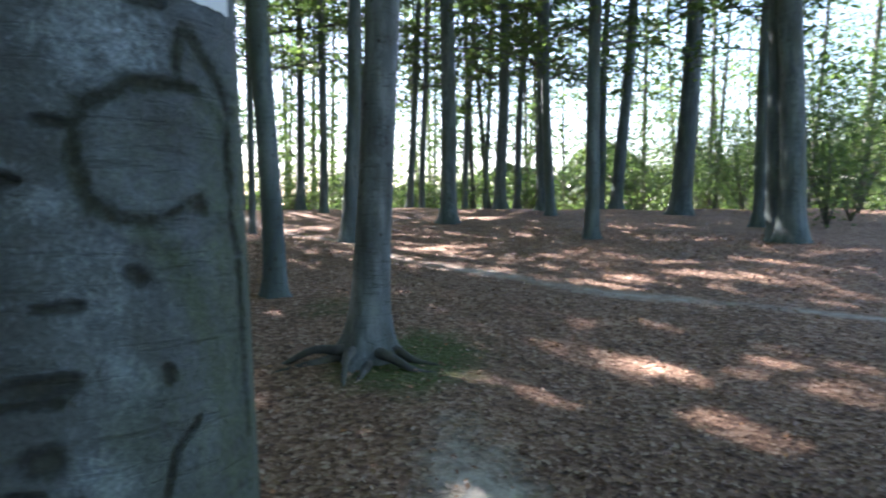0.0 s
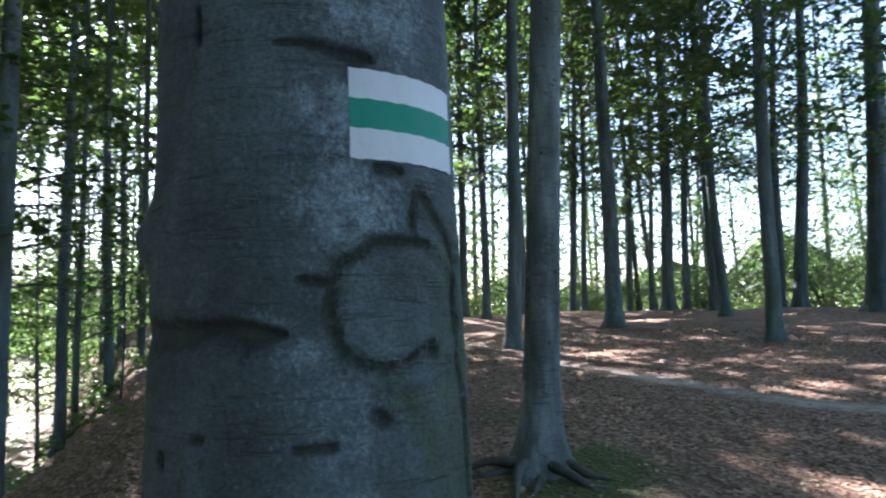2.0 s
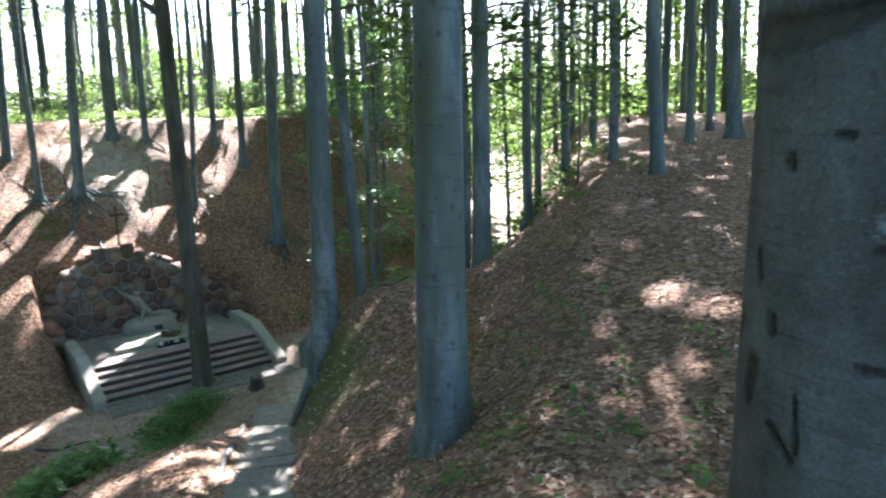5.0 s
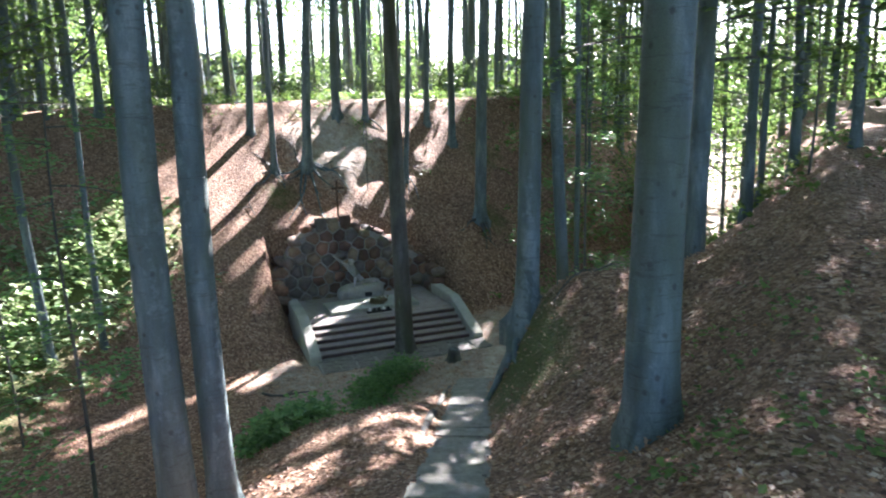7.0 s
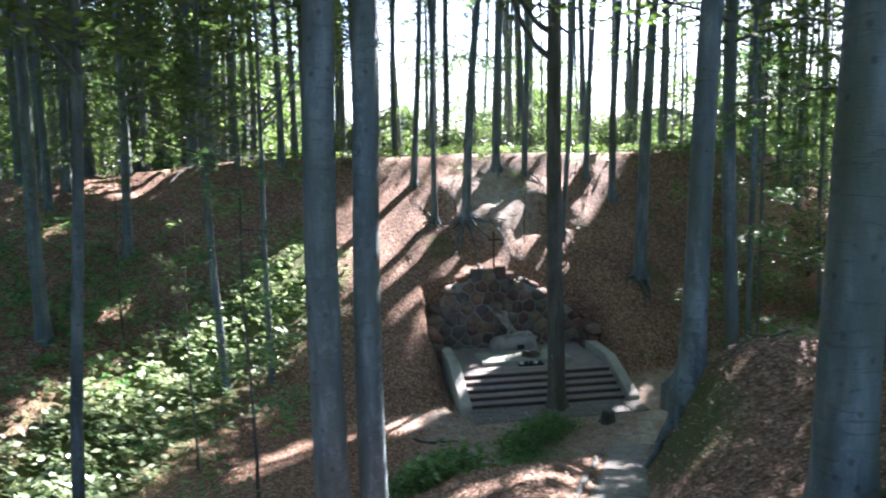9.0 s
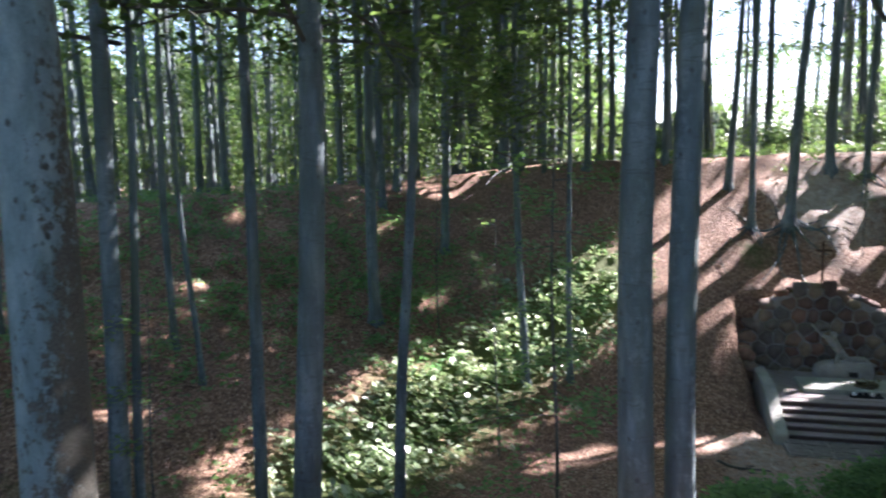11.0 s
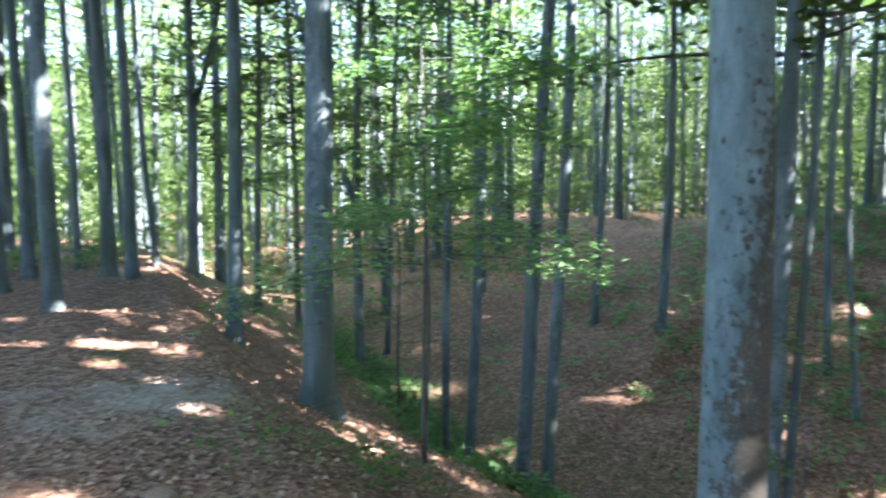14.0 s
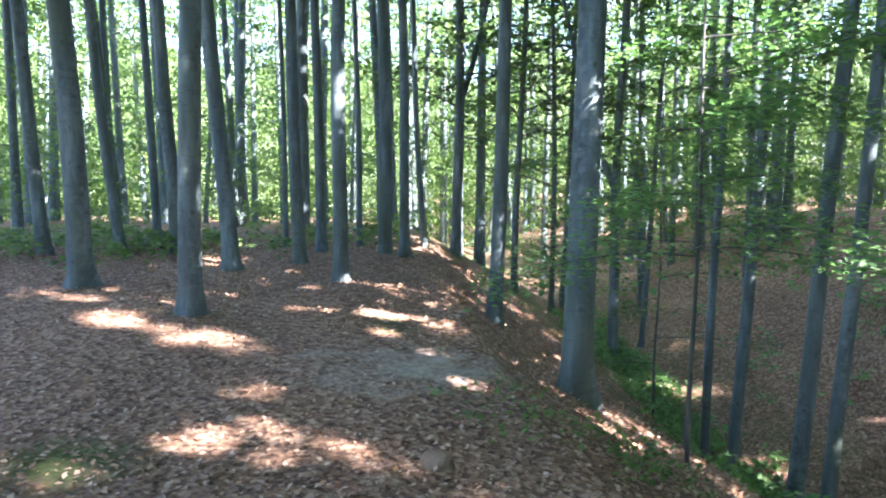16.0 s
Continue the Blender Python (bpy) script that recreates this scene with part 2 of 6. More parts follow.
def make_trail_bark():
    """Bark of the trail tree: blue-grey speckles on dark, with creases, worn pale patches and green algae."""
    n = Nodes("trail_tree_bark")
    v = n.coords()
    fine = n.noise(v, 210, 4, 0.75)
    speck = n.noise(n.coords((1, 1, 0.75)), 150, 6, 0.75)
    mid = n.noise(v, 42, 5, 0.7)
    big = n.noise(v, 9.0, 5, 0.65)
    masks = {}
    for name in ("mark", "pale", "olive"):
        node = n.add("Attribute")
        node.attribute_name = name
        masks[name] = node.outputs["Fac"]
    wob = n.math("ADD", n.math("SUBTRACT", speck, 0.5), n.math("MULTIPLY", n.math("SUBTRACT", mid, 0.5), 0.45))
    col = n.ramp(big, (0.32, (0.118, 0.135, 0.134)), (0.5, (0.17, 0.203, 0.212)), (0.68, (0.225, 0.272, 0.293)))
    # speckles thicken towards the pale patches
    cover = n.math("ADD", n.math("MULTIPLY", masks["pale"], 1.15), n.math("MULTIPLY", n.math("SUBTRACT", big, 0.5), 0.9))
    speckle = n.math("MULTIPLY", n.math("ADD", n.math("SUBTRACT", cover, 0.4), n.math("MULTIPLY", wob, 3.4)), 1.1, True)
    col = n.mix(speckle, col, n.ramp(fine, (0.3, (0.32, 0.41, 0.46)), (0.7, (0.5, 0.6, 0.66))))
    green = n.math("MULTIPLY", n.math("ADD", n.math("SUBTRACT", masks["olive"], 0.3), n.math("MULTIPLY", wob, 1.5)), 1.5, True)
    col = n.mix(n.math("MULTIPLY", green, 0.75), col, n.ramp(mid, (0.3, (0.06, 0.085, 0.035)), (0.7, (0.17, 0.235, 0.11))))
    pits = n.math("MULTIPLY", n.math("SUBTRACT", n.noise(n.coords((1, 1, 0.6)), 75, 3, 0.5), 0.62, True), 9.0, True)
    col = n.mix(n.math("MULTIPLY", pits, 0.55), col, (0.07, 0.075, 0.06))
    dark = n.math("MULTIPLY", n.math("ADD", n.math("SUBTRACT", masks["mark"], 0.3), n.math("MULTIPLY", wob, 1.6)), 2.5, True)
    col = n.mix(n.math("MULTIPLY", dark, 0.8), col, n.ramp(mid, (0.35, (0.035, 0.038, 0.026)), (0.7, (0.085, 0.09, 0.06))))
    # fine cross-wise wrinkles and upright streaks of dirt
    wrinkle = n.math("MULTIPLY", n.math("SUBTRACT", n.noise(n.coords((7, 7, 60)), 1.3, 4, 0.6), 0.55, True), 6.0, True)
    col = n.mix(n.math("MULTIPLY", wrinkle, 0.45), col, (0.06, 0.065, 0.055))
    streak = n.noise(n.coords((14, 14, 1.1)), 1.4, 4, 0.6)
    col = n.mix(0.5, col, n.ramp(streak, (0.35, (0.78, 0.77, 0.74)), (0.65, (1.3, 1.3, 1.3))), "MULTIPLY")
    col = n.mix(0.65, col, n.ramp(fine, (0.34, (0.4, 0.4, 0.4)), (0.66, (1.15, 1.15, 1.15))), "MULTIPLY")
    rough = n.math("ADD", n.math("MULTIPLY", fine, 0.4), n.math("ADD", n.math("MULTIPLY", speck, 0.7), n.math("MULTIPLY", mid, 0.8)))
    n.bump(n.math("SUBTRACT", n.math("SUBTRACT", rough, n.math("MULTIPLY", wrinkle, 0.4)), n.math("MULTIPLY", dark, 0.9)), 0.9, 0.007)
    return n.base(col, 0.7)


trail_bark = make_trail_bark()


def make_paint(name, col):
    n = Nodes(name)
    v = n.coords()
    worn = n.noise(v, 60, 5, 0.7)
    c = n.mix(n.math("MULTIPLY", n.math("SUBTRACT", worn, 0.6, True), 2.5, True), col, tuple(0.6 * k for k in col))
    n.bump(worn, 0.4, 0.003)
    return n.base(c, 0.55)


white_paint = make_paint("white_paint", (0.94, 0.95, 0.95))
green_paint = make_paint("green_paint", (0.015, 0.34, 0.22))
black_stuff = make_paint("dark_plastic", (0.02, 0.02, 0.022))
bloom_mat = make_paint("wilted_bloom", (0.2, 0.17, 0.1))

# ---- mesh helpers ----
def mesh_of(name, verts, faces, mats, slots=None, flat=True):
    """A mesh from arrays; faces all have the same number of corners."""
    me = bpy.data.meshes.new(name)
    verts, faces = np.asarray(verts, np.float32), np.asarray(faces, np.int32)
    me.vertices.add(len(verts))
    me.vertices.foreach_set("co", verts.ravel())
    k = faces.shape[1]
    me.loops.add(faces.size)
    me.loops.foreach_set("vertex_index", faces.ravel())
    me.polygons.add(len(faces))
    me.polygons.foreach_set("loop_start", np.arange(0, faces.size, k, dtype=np.int32))
    me.polygons.foreach_set("loop_total", np.full(len(faces), k, np.int32))
    me.polygons.foreach_set("use_smooth", np.full(len(faces), not flat))
    for m in mats:
        me.materials.append(m)
    if slots is not None:
        me.polygons.foreach_set("material_index", np.asarray(slots, np.int32))
    me.update(calc_edges=True)
    return me


def join_arrays(pieces):
    """Joins (verts, faces) pairs."""
    vs, fs, k = [], [], 0
    for v, f in pieces:
        vs.append(v)
        fs.append(np.asarray(f) + k)
        k += len(v)
    return np.concatenate(vs), np.concatenate(fs)


def tube(points, radii, sides=8, shape=None):
    """A tapered tube of quads along points; shape(ring, angles) may scale the radius."""
    points = np.asarray(points, float)
    t = np.gradient(points, axis=0)
    t /= np.linalg.norm(t, axis=1)[:, None] + 1e-9
    ref = np.where(np.abs(t[:, 2:3]) > 0.8, np.array([[0.0, 1.0, 0.0]]), np.array([[0.0, 0.0, 1.0]]))
    a = np.cross(ref, t)
    a /= np.linalg.norm(a, axis=1)[:, None] + 1e-9
    b = np.cross(t, a)
    ang = np.linspace(0, 2 * np.pi, sides, endpoint=False)
    r = np.repeat(np.asarray(radii, float)[:, None], sides, 1)
    if shape is not None:
        r = r * shape(points, ang)
    v = points[:, None] + r[..., None] * (np.cos(ang)[None, :, None] * a[:, None] + np.sin(ang)[None, :, None] * b[:, None])
    n = len(points)
    i, j = np.meshgrid(np.arange(n - 1), np.arange(sides), indexing="ij")
    f = np.stack([i * sides + j, i * sides + (j + 1) % sides, (i + 1) * sides + (j + 1) % sides, (i + 1) * sides + j], -1).reshape(-1, 4)
    return v.reshape(-1, 3), f


def leaf_quads(rng, centre, heading, size, tilt=0.45, turned=(0.0, 0.0)):
    """Rhombic leaves of four corners, slightly folded, lying roughly flat."""
    n = len(centre)
    heading = heading + rng.normal(0, 0.6, n)
    up = np.stack([rng.normal(turned[0], tilt, n), rng.normal(turned[1], tilt, n), np.ones(n)], 1)
    up /= np.linalg.norm(up, axis=1)[:, None]
    d = np.stack([np.cos(heading), np.sin(heading), np.zeros(n)], 1)
    d -= up * np.sum(d * up, 1)[:, None]
    d /= np.linalg.norm(d, axis=1)[:, None]
    s = np.cross(up, d)
    ln = (size * rng.uniform(0.7, 1.25, n))[:, None]
    wd = ln * 0.34
    v = np.stack([centre, centre + d * ln * 0.5 + s * wd + up * ln * 0.08, centre + d * ln, centre + d * ln * 0.5 - s * wd + up * ln * 0.08], 1)
    return v.reshape(-1, 3), np.arange(4 * n).reshape(-1, 4)


def leaf_tris(rng, centre, heading, size, tilt=0.45):
    """Leaves of three corners, for foliage far off."""
    v, _ = leaf_quads(rng, centre, heading, size, tilt)
    v = v.reshape(-1, 4, 3)
    w = np.stack([v[:, 0] * 0.7 + v[:, 1] * 0.3, v[:, 2], v[:, 3] + (v[:, 3] - v[:, 1]) * 0.35], 1)
    return w.reshape(-1, 3), np.arange(3 * len(v)).reshape(-1, 3)


def spray(rng, start, heading, length, leaves, size, rise=0.25, droop=0.35, spread=0.32):
    """A beech bough: a bough line with leaves in a flat layer on both sides of it. Returns bough points and leaf places and headings."""
    u = np.linspace(0, 1, 6)
    line = np.stack([np.cos(heading) * u * length, np.sin(heading) * u * length, (rise * u - droop * u * u) * length], 1) + start
    k = rng.uniform(0.12, 1.0, leaves) ** 0.8
    side = rng.normal(0, spread * length * 0.5, leaves) * (1.15 - 0.75 * k)
    c = np.stack([np.interp(k, u, line[:, i]) for i in range(3)], 1)
    c[:, 0] += -np.sin(heading) * side
    c[:, 1] += np.cos(heading) * side
    c[:, 2] += rng.normal(0, 0.05 + 0.02 * length, leaves) - np.abs(side) * 0.12
    return line, c, heading + np.sign(side) * 0.9


def crown_mesh(name, seed, base, stretch, lean, low, high, radius, boughs, leaves, size, mat=None, wood=None, top_narrow=0.35):
    """A crown: many boughs round the stem between two heights, each with a flat layer of leaves. Leaves are left out of
    the gaps cut for the sun.
    """
    rng = np.random.default_rng(seed)
    wood_parts, places, heads = [], [], []
    for i in range(boughs):
        f = (i + rng.uniform(0, 1)) / boughs
        z = (low + (high - low) * f) * stretch
        reach = radius * (1 - (1 - top_narrow) * f ** 1.5) * rng.uniform(0.55, 1.15)
        head = i * 2.399 + rng.normal(0, 0.4)
        line, c, h = spray(rng, np.array([lean[0] * z, lean[1] * z, z]), head, reach, int(leaves * rng.uniform(0.7, 1.3)), size, rng.uniform(0.1, 0.55), rng.uniform(0.1, 0.5))
        wood_parts.append(tube(line, np.linspace(0.012 + 0.012 * reach * 0.5, 0.004, 6), 3))
        places.append(c)
        heads.append(h)
    c = np.concatenate(places)
    free = ~in_gap(rng, c + base, size)
    c = c[free]
    lv, lf = leaf_quads(rng, c, np.concatenate(heads)[free], np.full(len(c), size))
    v, f = join_arrays([(lv, lf)] + wood_parts)
    return mesh_of(name, v, f, [mat or leaf, wood or bark_dark], np.r_[np.zeros(len(lf)), np.ones(len(f) - len(lf))])


def empty_at(name, x, y, z):
    ob = new(name)
    ob.empty_display_size = 0.2
    ob.location = (x, y, z)
    return ob


def child(name, me, parent, label=""):
    ob = new(name, me)
    ob.parent = parent
    return tagged(ob, label)


def part(name, bm, material, parent, label="", smooth_faces=False):
    me = bpy.data.meshes.new(name)
    bm.normal_update()
    bm.to_mesh(me)
    bm.free()
    me.materials.append(material)
    if smooth_faces:
        for p in me.polygons:
            p.use_smooth = True
    return child(name, me, parent, label)


def box_bm(size, centre=(0, 0, 0), bevel=0.0, rot=0.0):
    bm = bmesh.new()
    bmesh.ops.create_cube(bm, size=1, matrix=Matrix.Translation(centre) @ Matrix.Rotation(rot, 4, "Z") @ Matrix.Diagonal((*size, 1)))
    if bevel:
        bmesh.ops.bevel(bm, geom=bm.edges[:], offset=bevel, segments=2, affect="EDGES")
    return bm



# lines of the land, in plan: the east rim, the valley floor (x, y, height, half width) and the west rim
EAST_RIM = [(-3.0, -60), (-3.0, -20), (-1.9, -10), (-1.6, -5), (-1.5, 0), (-2.0, 2.2), (-6.2, 8.8), (-17.5, 24), (-40, 50)]
FLOOR = [(-9, -60, -0.5, 0.5), (-8.0, -22, -2.3, 0.5), (-7.4, -10, -3.5, 0.6), (-10.5, -4.5, -4.0, 1.6), (-14.0, 1, -4.6, 2.9),
         (-15.6, 7, -4.75, 3.0), (-16.6, 13, -4.4, 2.2), (-20, 20, -3.8, 1.8), (-28, 30, -2.9, 1.8), (-48, 52, -2, 2)]
WEST_RIM = [(-16, -60), (-17, -22), (-19, -14), (-25.5, -9.5), (-29, -5), (-27.5, 3), (-26.5, 10), (-25.5, 17), (-32, 26), (-55, 50)]

PATH_DOWN = [(-1.9, 0.75, -0.2), (-3.6, 1.65, -0.85), (-6.4, 3.3, -2.0), (-10.0, 5.4, -3.0), (-13.3, 7.5, -4.1), (-15.6, 9.2, -4.7), (-17.0, 13, -4.4), (-20, 20, -3.8), (-28, 30, -2.9)]
PATH_RIDGE = [(14, 5.0), (7.5, 7.0), (4.2, 7.9), (1.6, 9.6), (-0.6, 12.5), (-4.0, 17.5), (-9, 27)]


def seg_near(x, y, line):
    """Nearest place on a polyline: distance, signed side (+ to the west), and the interpolated row."""
    best = np.full(x.shape, 1e9)
    side = np.zeros(x.shape)
    row = np.zeros(x.shape + (len(line[0]),))
    for a, b in zip(line[:-1], line[1:]):
        a, b = np.array(a, float), np.array(b, float)
        dx, dy = b[0] - a[0], b[1] - a[1]
        u = np.clip(((x - a[0]) * dx + (y - a[1]) * dy) / (dx * dx + dy * dy), 0, 1)
        px, py = x - a[0] - u * dx, y - a[1] - u * dy
        d = np.hypot(px, py)
        hit = d < best
        best = np.where(hit, d, best)
        side = np.where(hit, np.sign(dx * py - dy * px), side)
        row = np.where(hit[..., None], a + u[..., None] * (b - a), row)
    return best, side, row


def smooth(a, b, v):
    u = np.clip((v - a) / (b - a), 0, 1)
    return u * u * (3 - 2 * u)


def lumps(x, y):
    """Low unevenness of the ground."""
    return (0.035 * np.sin(1.3 * x + 0.7 * y + 1) * np.sin(0.9 * y - 0.5 * x) + 0.05 * np.sin(0.43 * x - 0.31 * y) * np.sin(0.37 * y + 0.6)
            + 0.012 * np.sin(3.1 * x + 1.7) * np.sin(2.7 * y - 0.4 * x))


def land(x, y):
    """Height of the ground at plan points (arrays)."""
    x, y = np.asarray(x, float), np.asarray(y, float)
    east = np.where(y > 0, 0.03 * np.minimum(y, 2.5) + 0.066 * np.clip(y - 2.5, 0, 22), 0.02 * np.minimum(-y, 14))
    east = east - 0.10 * np.clip(y - 26, 0, 80) - 0.05 * np.clip(x - 14, 0, 60) * (y > -8) - 0.04 * np.clip(-y - 22, 0, 60)
    west = 1.3 + 0.75 * smooth(-9, 1, y) - 0.7 * smooth(-8, -20, y)
    west = west - 0.06 * np.clip(y - 24, 0, 80) + 0.012 * np.clip(-x - 34, 0, 60)
    df, sf, rf = seg_near(x, y, FLOOR)
    de, se, _ = seg_near(x, y, EAST_RIM)
    dw, sw, _ = seg_near(x, y, WEST_RIM)
    a = np.clip(df - rf[..., 3], 0, None)
    ue = np.where(se < 0, 1.0, a / (a + de + 1e-6))
    uw = np.where(sw > 0, 1.0, a / (a + dw + 1e-6))
    on_west = sf > 0
    u = np.where(on_west, uw, ue)
    rim = np.where(on_west, west, east)
    g = np.where(on_west, u ** 1.15, u ** (1.0 - 0.28 * smooth(-4, 3, y)))
    # the rim is rounded off over a metre or so
    over = np.where(on_west, np.where(sw > 0, dw, -dw), np.where(se < 0, de, -de))
    z = rf[..., 2] + (rim - rf[..., 2]) * g
    z = z - 0.12 * np.exp(-(over / 1.1) ** 2)
    z = z - 0.58 * smooth(-0.2, 2.2, -over) * g * smooth(-2, 1.2, y) * (~on_west)
    # a spur with a beech on it, beside the hollow way that leads down
    z = z + 0.85 * np.exp(-(((x + 8.4) / 1.6) ** 2 + ((y - 5.9) / 1.2) ** 2)) + 0.35 * np.exp(-(((x + 7.0) / 2.2) ** 2 + ((y - 7.2) / 1.6) ** 2)) - 0.33 * np.exp(-(((x + 4.1) / 1.4) ** 2 + ((y - 3.7) / 1.4) ** 2))
    dp, _, rp = seg_near(x, y, PATH_DOWN)
    z = z + (np.minimum(rp[..., 2], z + 0.05) - z) * np.exp(-(dp / 0.66) ** 2.6)
    # the ledge on the other side of the hollow way
    z = z + 0.3 * np.exp(-(((x + 9.0) / 2.4) ** 2 + ((y - 2.3) / 1.3) ** 2))
    # washed slopes beyond the ravine
    far = smooth(-8.5, -11, x) * smooth(-2, -5, y)
    z = z + far * (0.1 * np.sin(1.9 * x + 0.6 * y) * np.sin(0.8 * y - 0.5 * x) + 0.07 * np.sin(3.3 * x - 1.2 * y + 2) * np.sin(1.7 * y + 0.4 * x) + 0.03 * np.sin(6.1 * x + 2 * y) * np.sin(5 * y))
    # washed-out benches and humps of the sandy bank over the memorial
    bank = np.exp(-(((x + 24.6) / 2.4) ** 2 + ((y - 8.2) / 3.0) ** 4))
    z = z + bank * (0.16 * np.sin(3.6 * x + 0.9 * y) + 0.11 * np.sin(2.1 * y - 1.7 * x + 1) + 0.05 * np.sin(7.3 * x + 3.1 * y) + 0.05 * np.sin(6.1 * y - 2 * x))
    # the place dug into the bank for the memorial
    u, v = (x + 17.56) * 0.088 + (y - 4.98) * 0.996, -(x + 17.56) * 0.996 + (y - 4.98) * 0.088
    dug = smooth(-0.75, -0.3, u) * smooth(5.0, 4.55, u) * smooth(-1.4, -0.9, v) * smooth(4.75, 4.3, v)
    z = z + (np.minimum(z, -4.83) - z) * dug
    return z + lumps(x, y) * smooth(0.5, 2.5, np.hypot(x, y))


def ground(x, y):
    return float(land(np.array([x]), np.array([y]))[0])

# ---- the land ----
def build_ground():
    rings = np.concatenate([np.linspace(0.05, 3, 40), np.linspace(3.08, 12, 90), np.linspace(12.15, 34, 120), np.geomspace(34.6, 900, 46)])
    n_ang = 420
    ang = np.linspace(0, 2 * np.pi, n_ang, endpoint=False)
    rr, aa = np.meshgrid(rings, ang, indexing="ij")
    x, y = rr * np.cos(aa), rr * np.sin(aa)
    z = land(x, y)
    verts = np.stack([x, y, z], -1).reshape(-1, 3)
    i, j = np.meshgrid(np.arange(len(rings) - 1), np.arange(n_ang), indexing="ij")
    f = np.stack([i * n_ang + j, (i + 1) * n_ang + j, (i + 1) * n_ang + (j + 1) % n_ang, i * n_ang + (j + 1) % n_ang], -1).reshape(-1, 4)
    me = mesh_of("ground", verts, f, [floor_mat], flat=False)
    px, py = verts[:, 0], verts[:, 1]
    d1, _, _ = seg_near(px, py, PATH_RIDGE)
    d2, _, _ = seg_near(px, py, PATH_DOWN)
    d3 = np.hypot((px - 0.15 - 0.12 * (4 - py)) / 0.42, (py - 3.6) / 1.5)
    d4 = np.hypot((px + 0.9) / 1.5, (py + 6.3) / 1.2)
    df, _, rf = seg_near(px, py, FLOOR)
    # sandy soil over the memorial is also paled for the strong sunlight there
    path = np.maximum.reduce([np.exp(-(d1 * (1 + 0.35 * np.sin(1.9 * px + 0.8 * py)) / 0.27) ** 2) * (0.66 + 0.1 * np.sin(2.3 * px - 1.1 * py)), np.exp(-(d2 / 0.3) ** 2) * smooth(3, 6, np.hypot(px, py)), 0.95 * np.exp(-d3 ** 2), 0.8 * np.exp(-np.hypot((px + 25.0) / 2.1, (py - 8.2) / 2.2) ** 2), 0.7 * np.exp(-np.hypot((px + 27.5) / 2.0, (py - 11.5) / 4.5) ** 2), 0.6 * np.exp(-d4 ** 2),
                              0.62 * smooth(0.6, -0.6, df - rf[:, 3]) * smooth(1.5, 4, py)])
    # strip under the sunny herbs: ground darkened for the shade between their leaves
    d6, _, _ = seg_near(px, py, [(-12.2, -4.4), (-14.0, -3.7), (-16.0, -3.2), (-19.0, -1.8), (-21.0, -0.3), (-22.4, 0.8)])
    moss_shade = np.maximum.reduce([1.1 * np.exp(-(d6 / 1.9) ** 2), 1.15 * np.exp(-np.hypot((px + 0.35) / 0.85, (py - 6.35) / 1.25) ** 2), 0.8 * np.exp(-np.hypot((px + 23.4) / 0.7, (py - 5.6) / 0.8) ** 2), 0.75 * np.exp(-np.hypot((px + 21.6) / 0.9, (py - 12.6) / 1.0) ** 2), 0.6 * np.exp(-np.hypot((px + 24.0) / 1.3, (py - 13.6) / 1.3) ** 2), 0.8 * np.exp(-np.hypot((px - 1.3) / 0.5, (py + 8.4) / 0.4) ** 2), 0.7 * np.exp(-np.hypot((px + 1.2) / 0.9, (py - 8.6) / 0.9) ** 2),
                              0.7 * smooth(0.0, 1.0, -px - 4.2) * smooth(6.2, 5.2, -px - 1.2) * smooth(-4.5, -6.5, py), 1.0 * np.exp(-np.hypot((px + 7.7) / 2.1, (py - 4.9 + 0.4 * (px + 7.7)) / 0.8) ** 2),
                              # the first term makes the ravine's floor greener and darker than the litter
                              0.52 * smooth(4.2, 1.5, df) * smooth(-1, -4, py), 1.0 * np.exp(-np.hypot((px - 1.35) / 0.55, (py + 4.5) / 0.5) ** 2), 0.7 * np.exp(-np.hypot((px + 0.9) / 0.4, (py + 7.9) / 0.8) ** 2)])
    for name, value in (("path", path), ("moss_shade", moss_shade)):
        attr = me.attributes.new(name, "FLOAT", "POINT")
        attr.data.foreach_set("value", value.astype(np.float32))
    return tagged(new("ground", me), "forest floor with brown beech litter and bare paths", "ground", kind="structure")


build_ground()

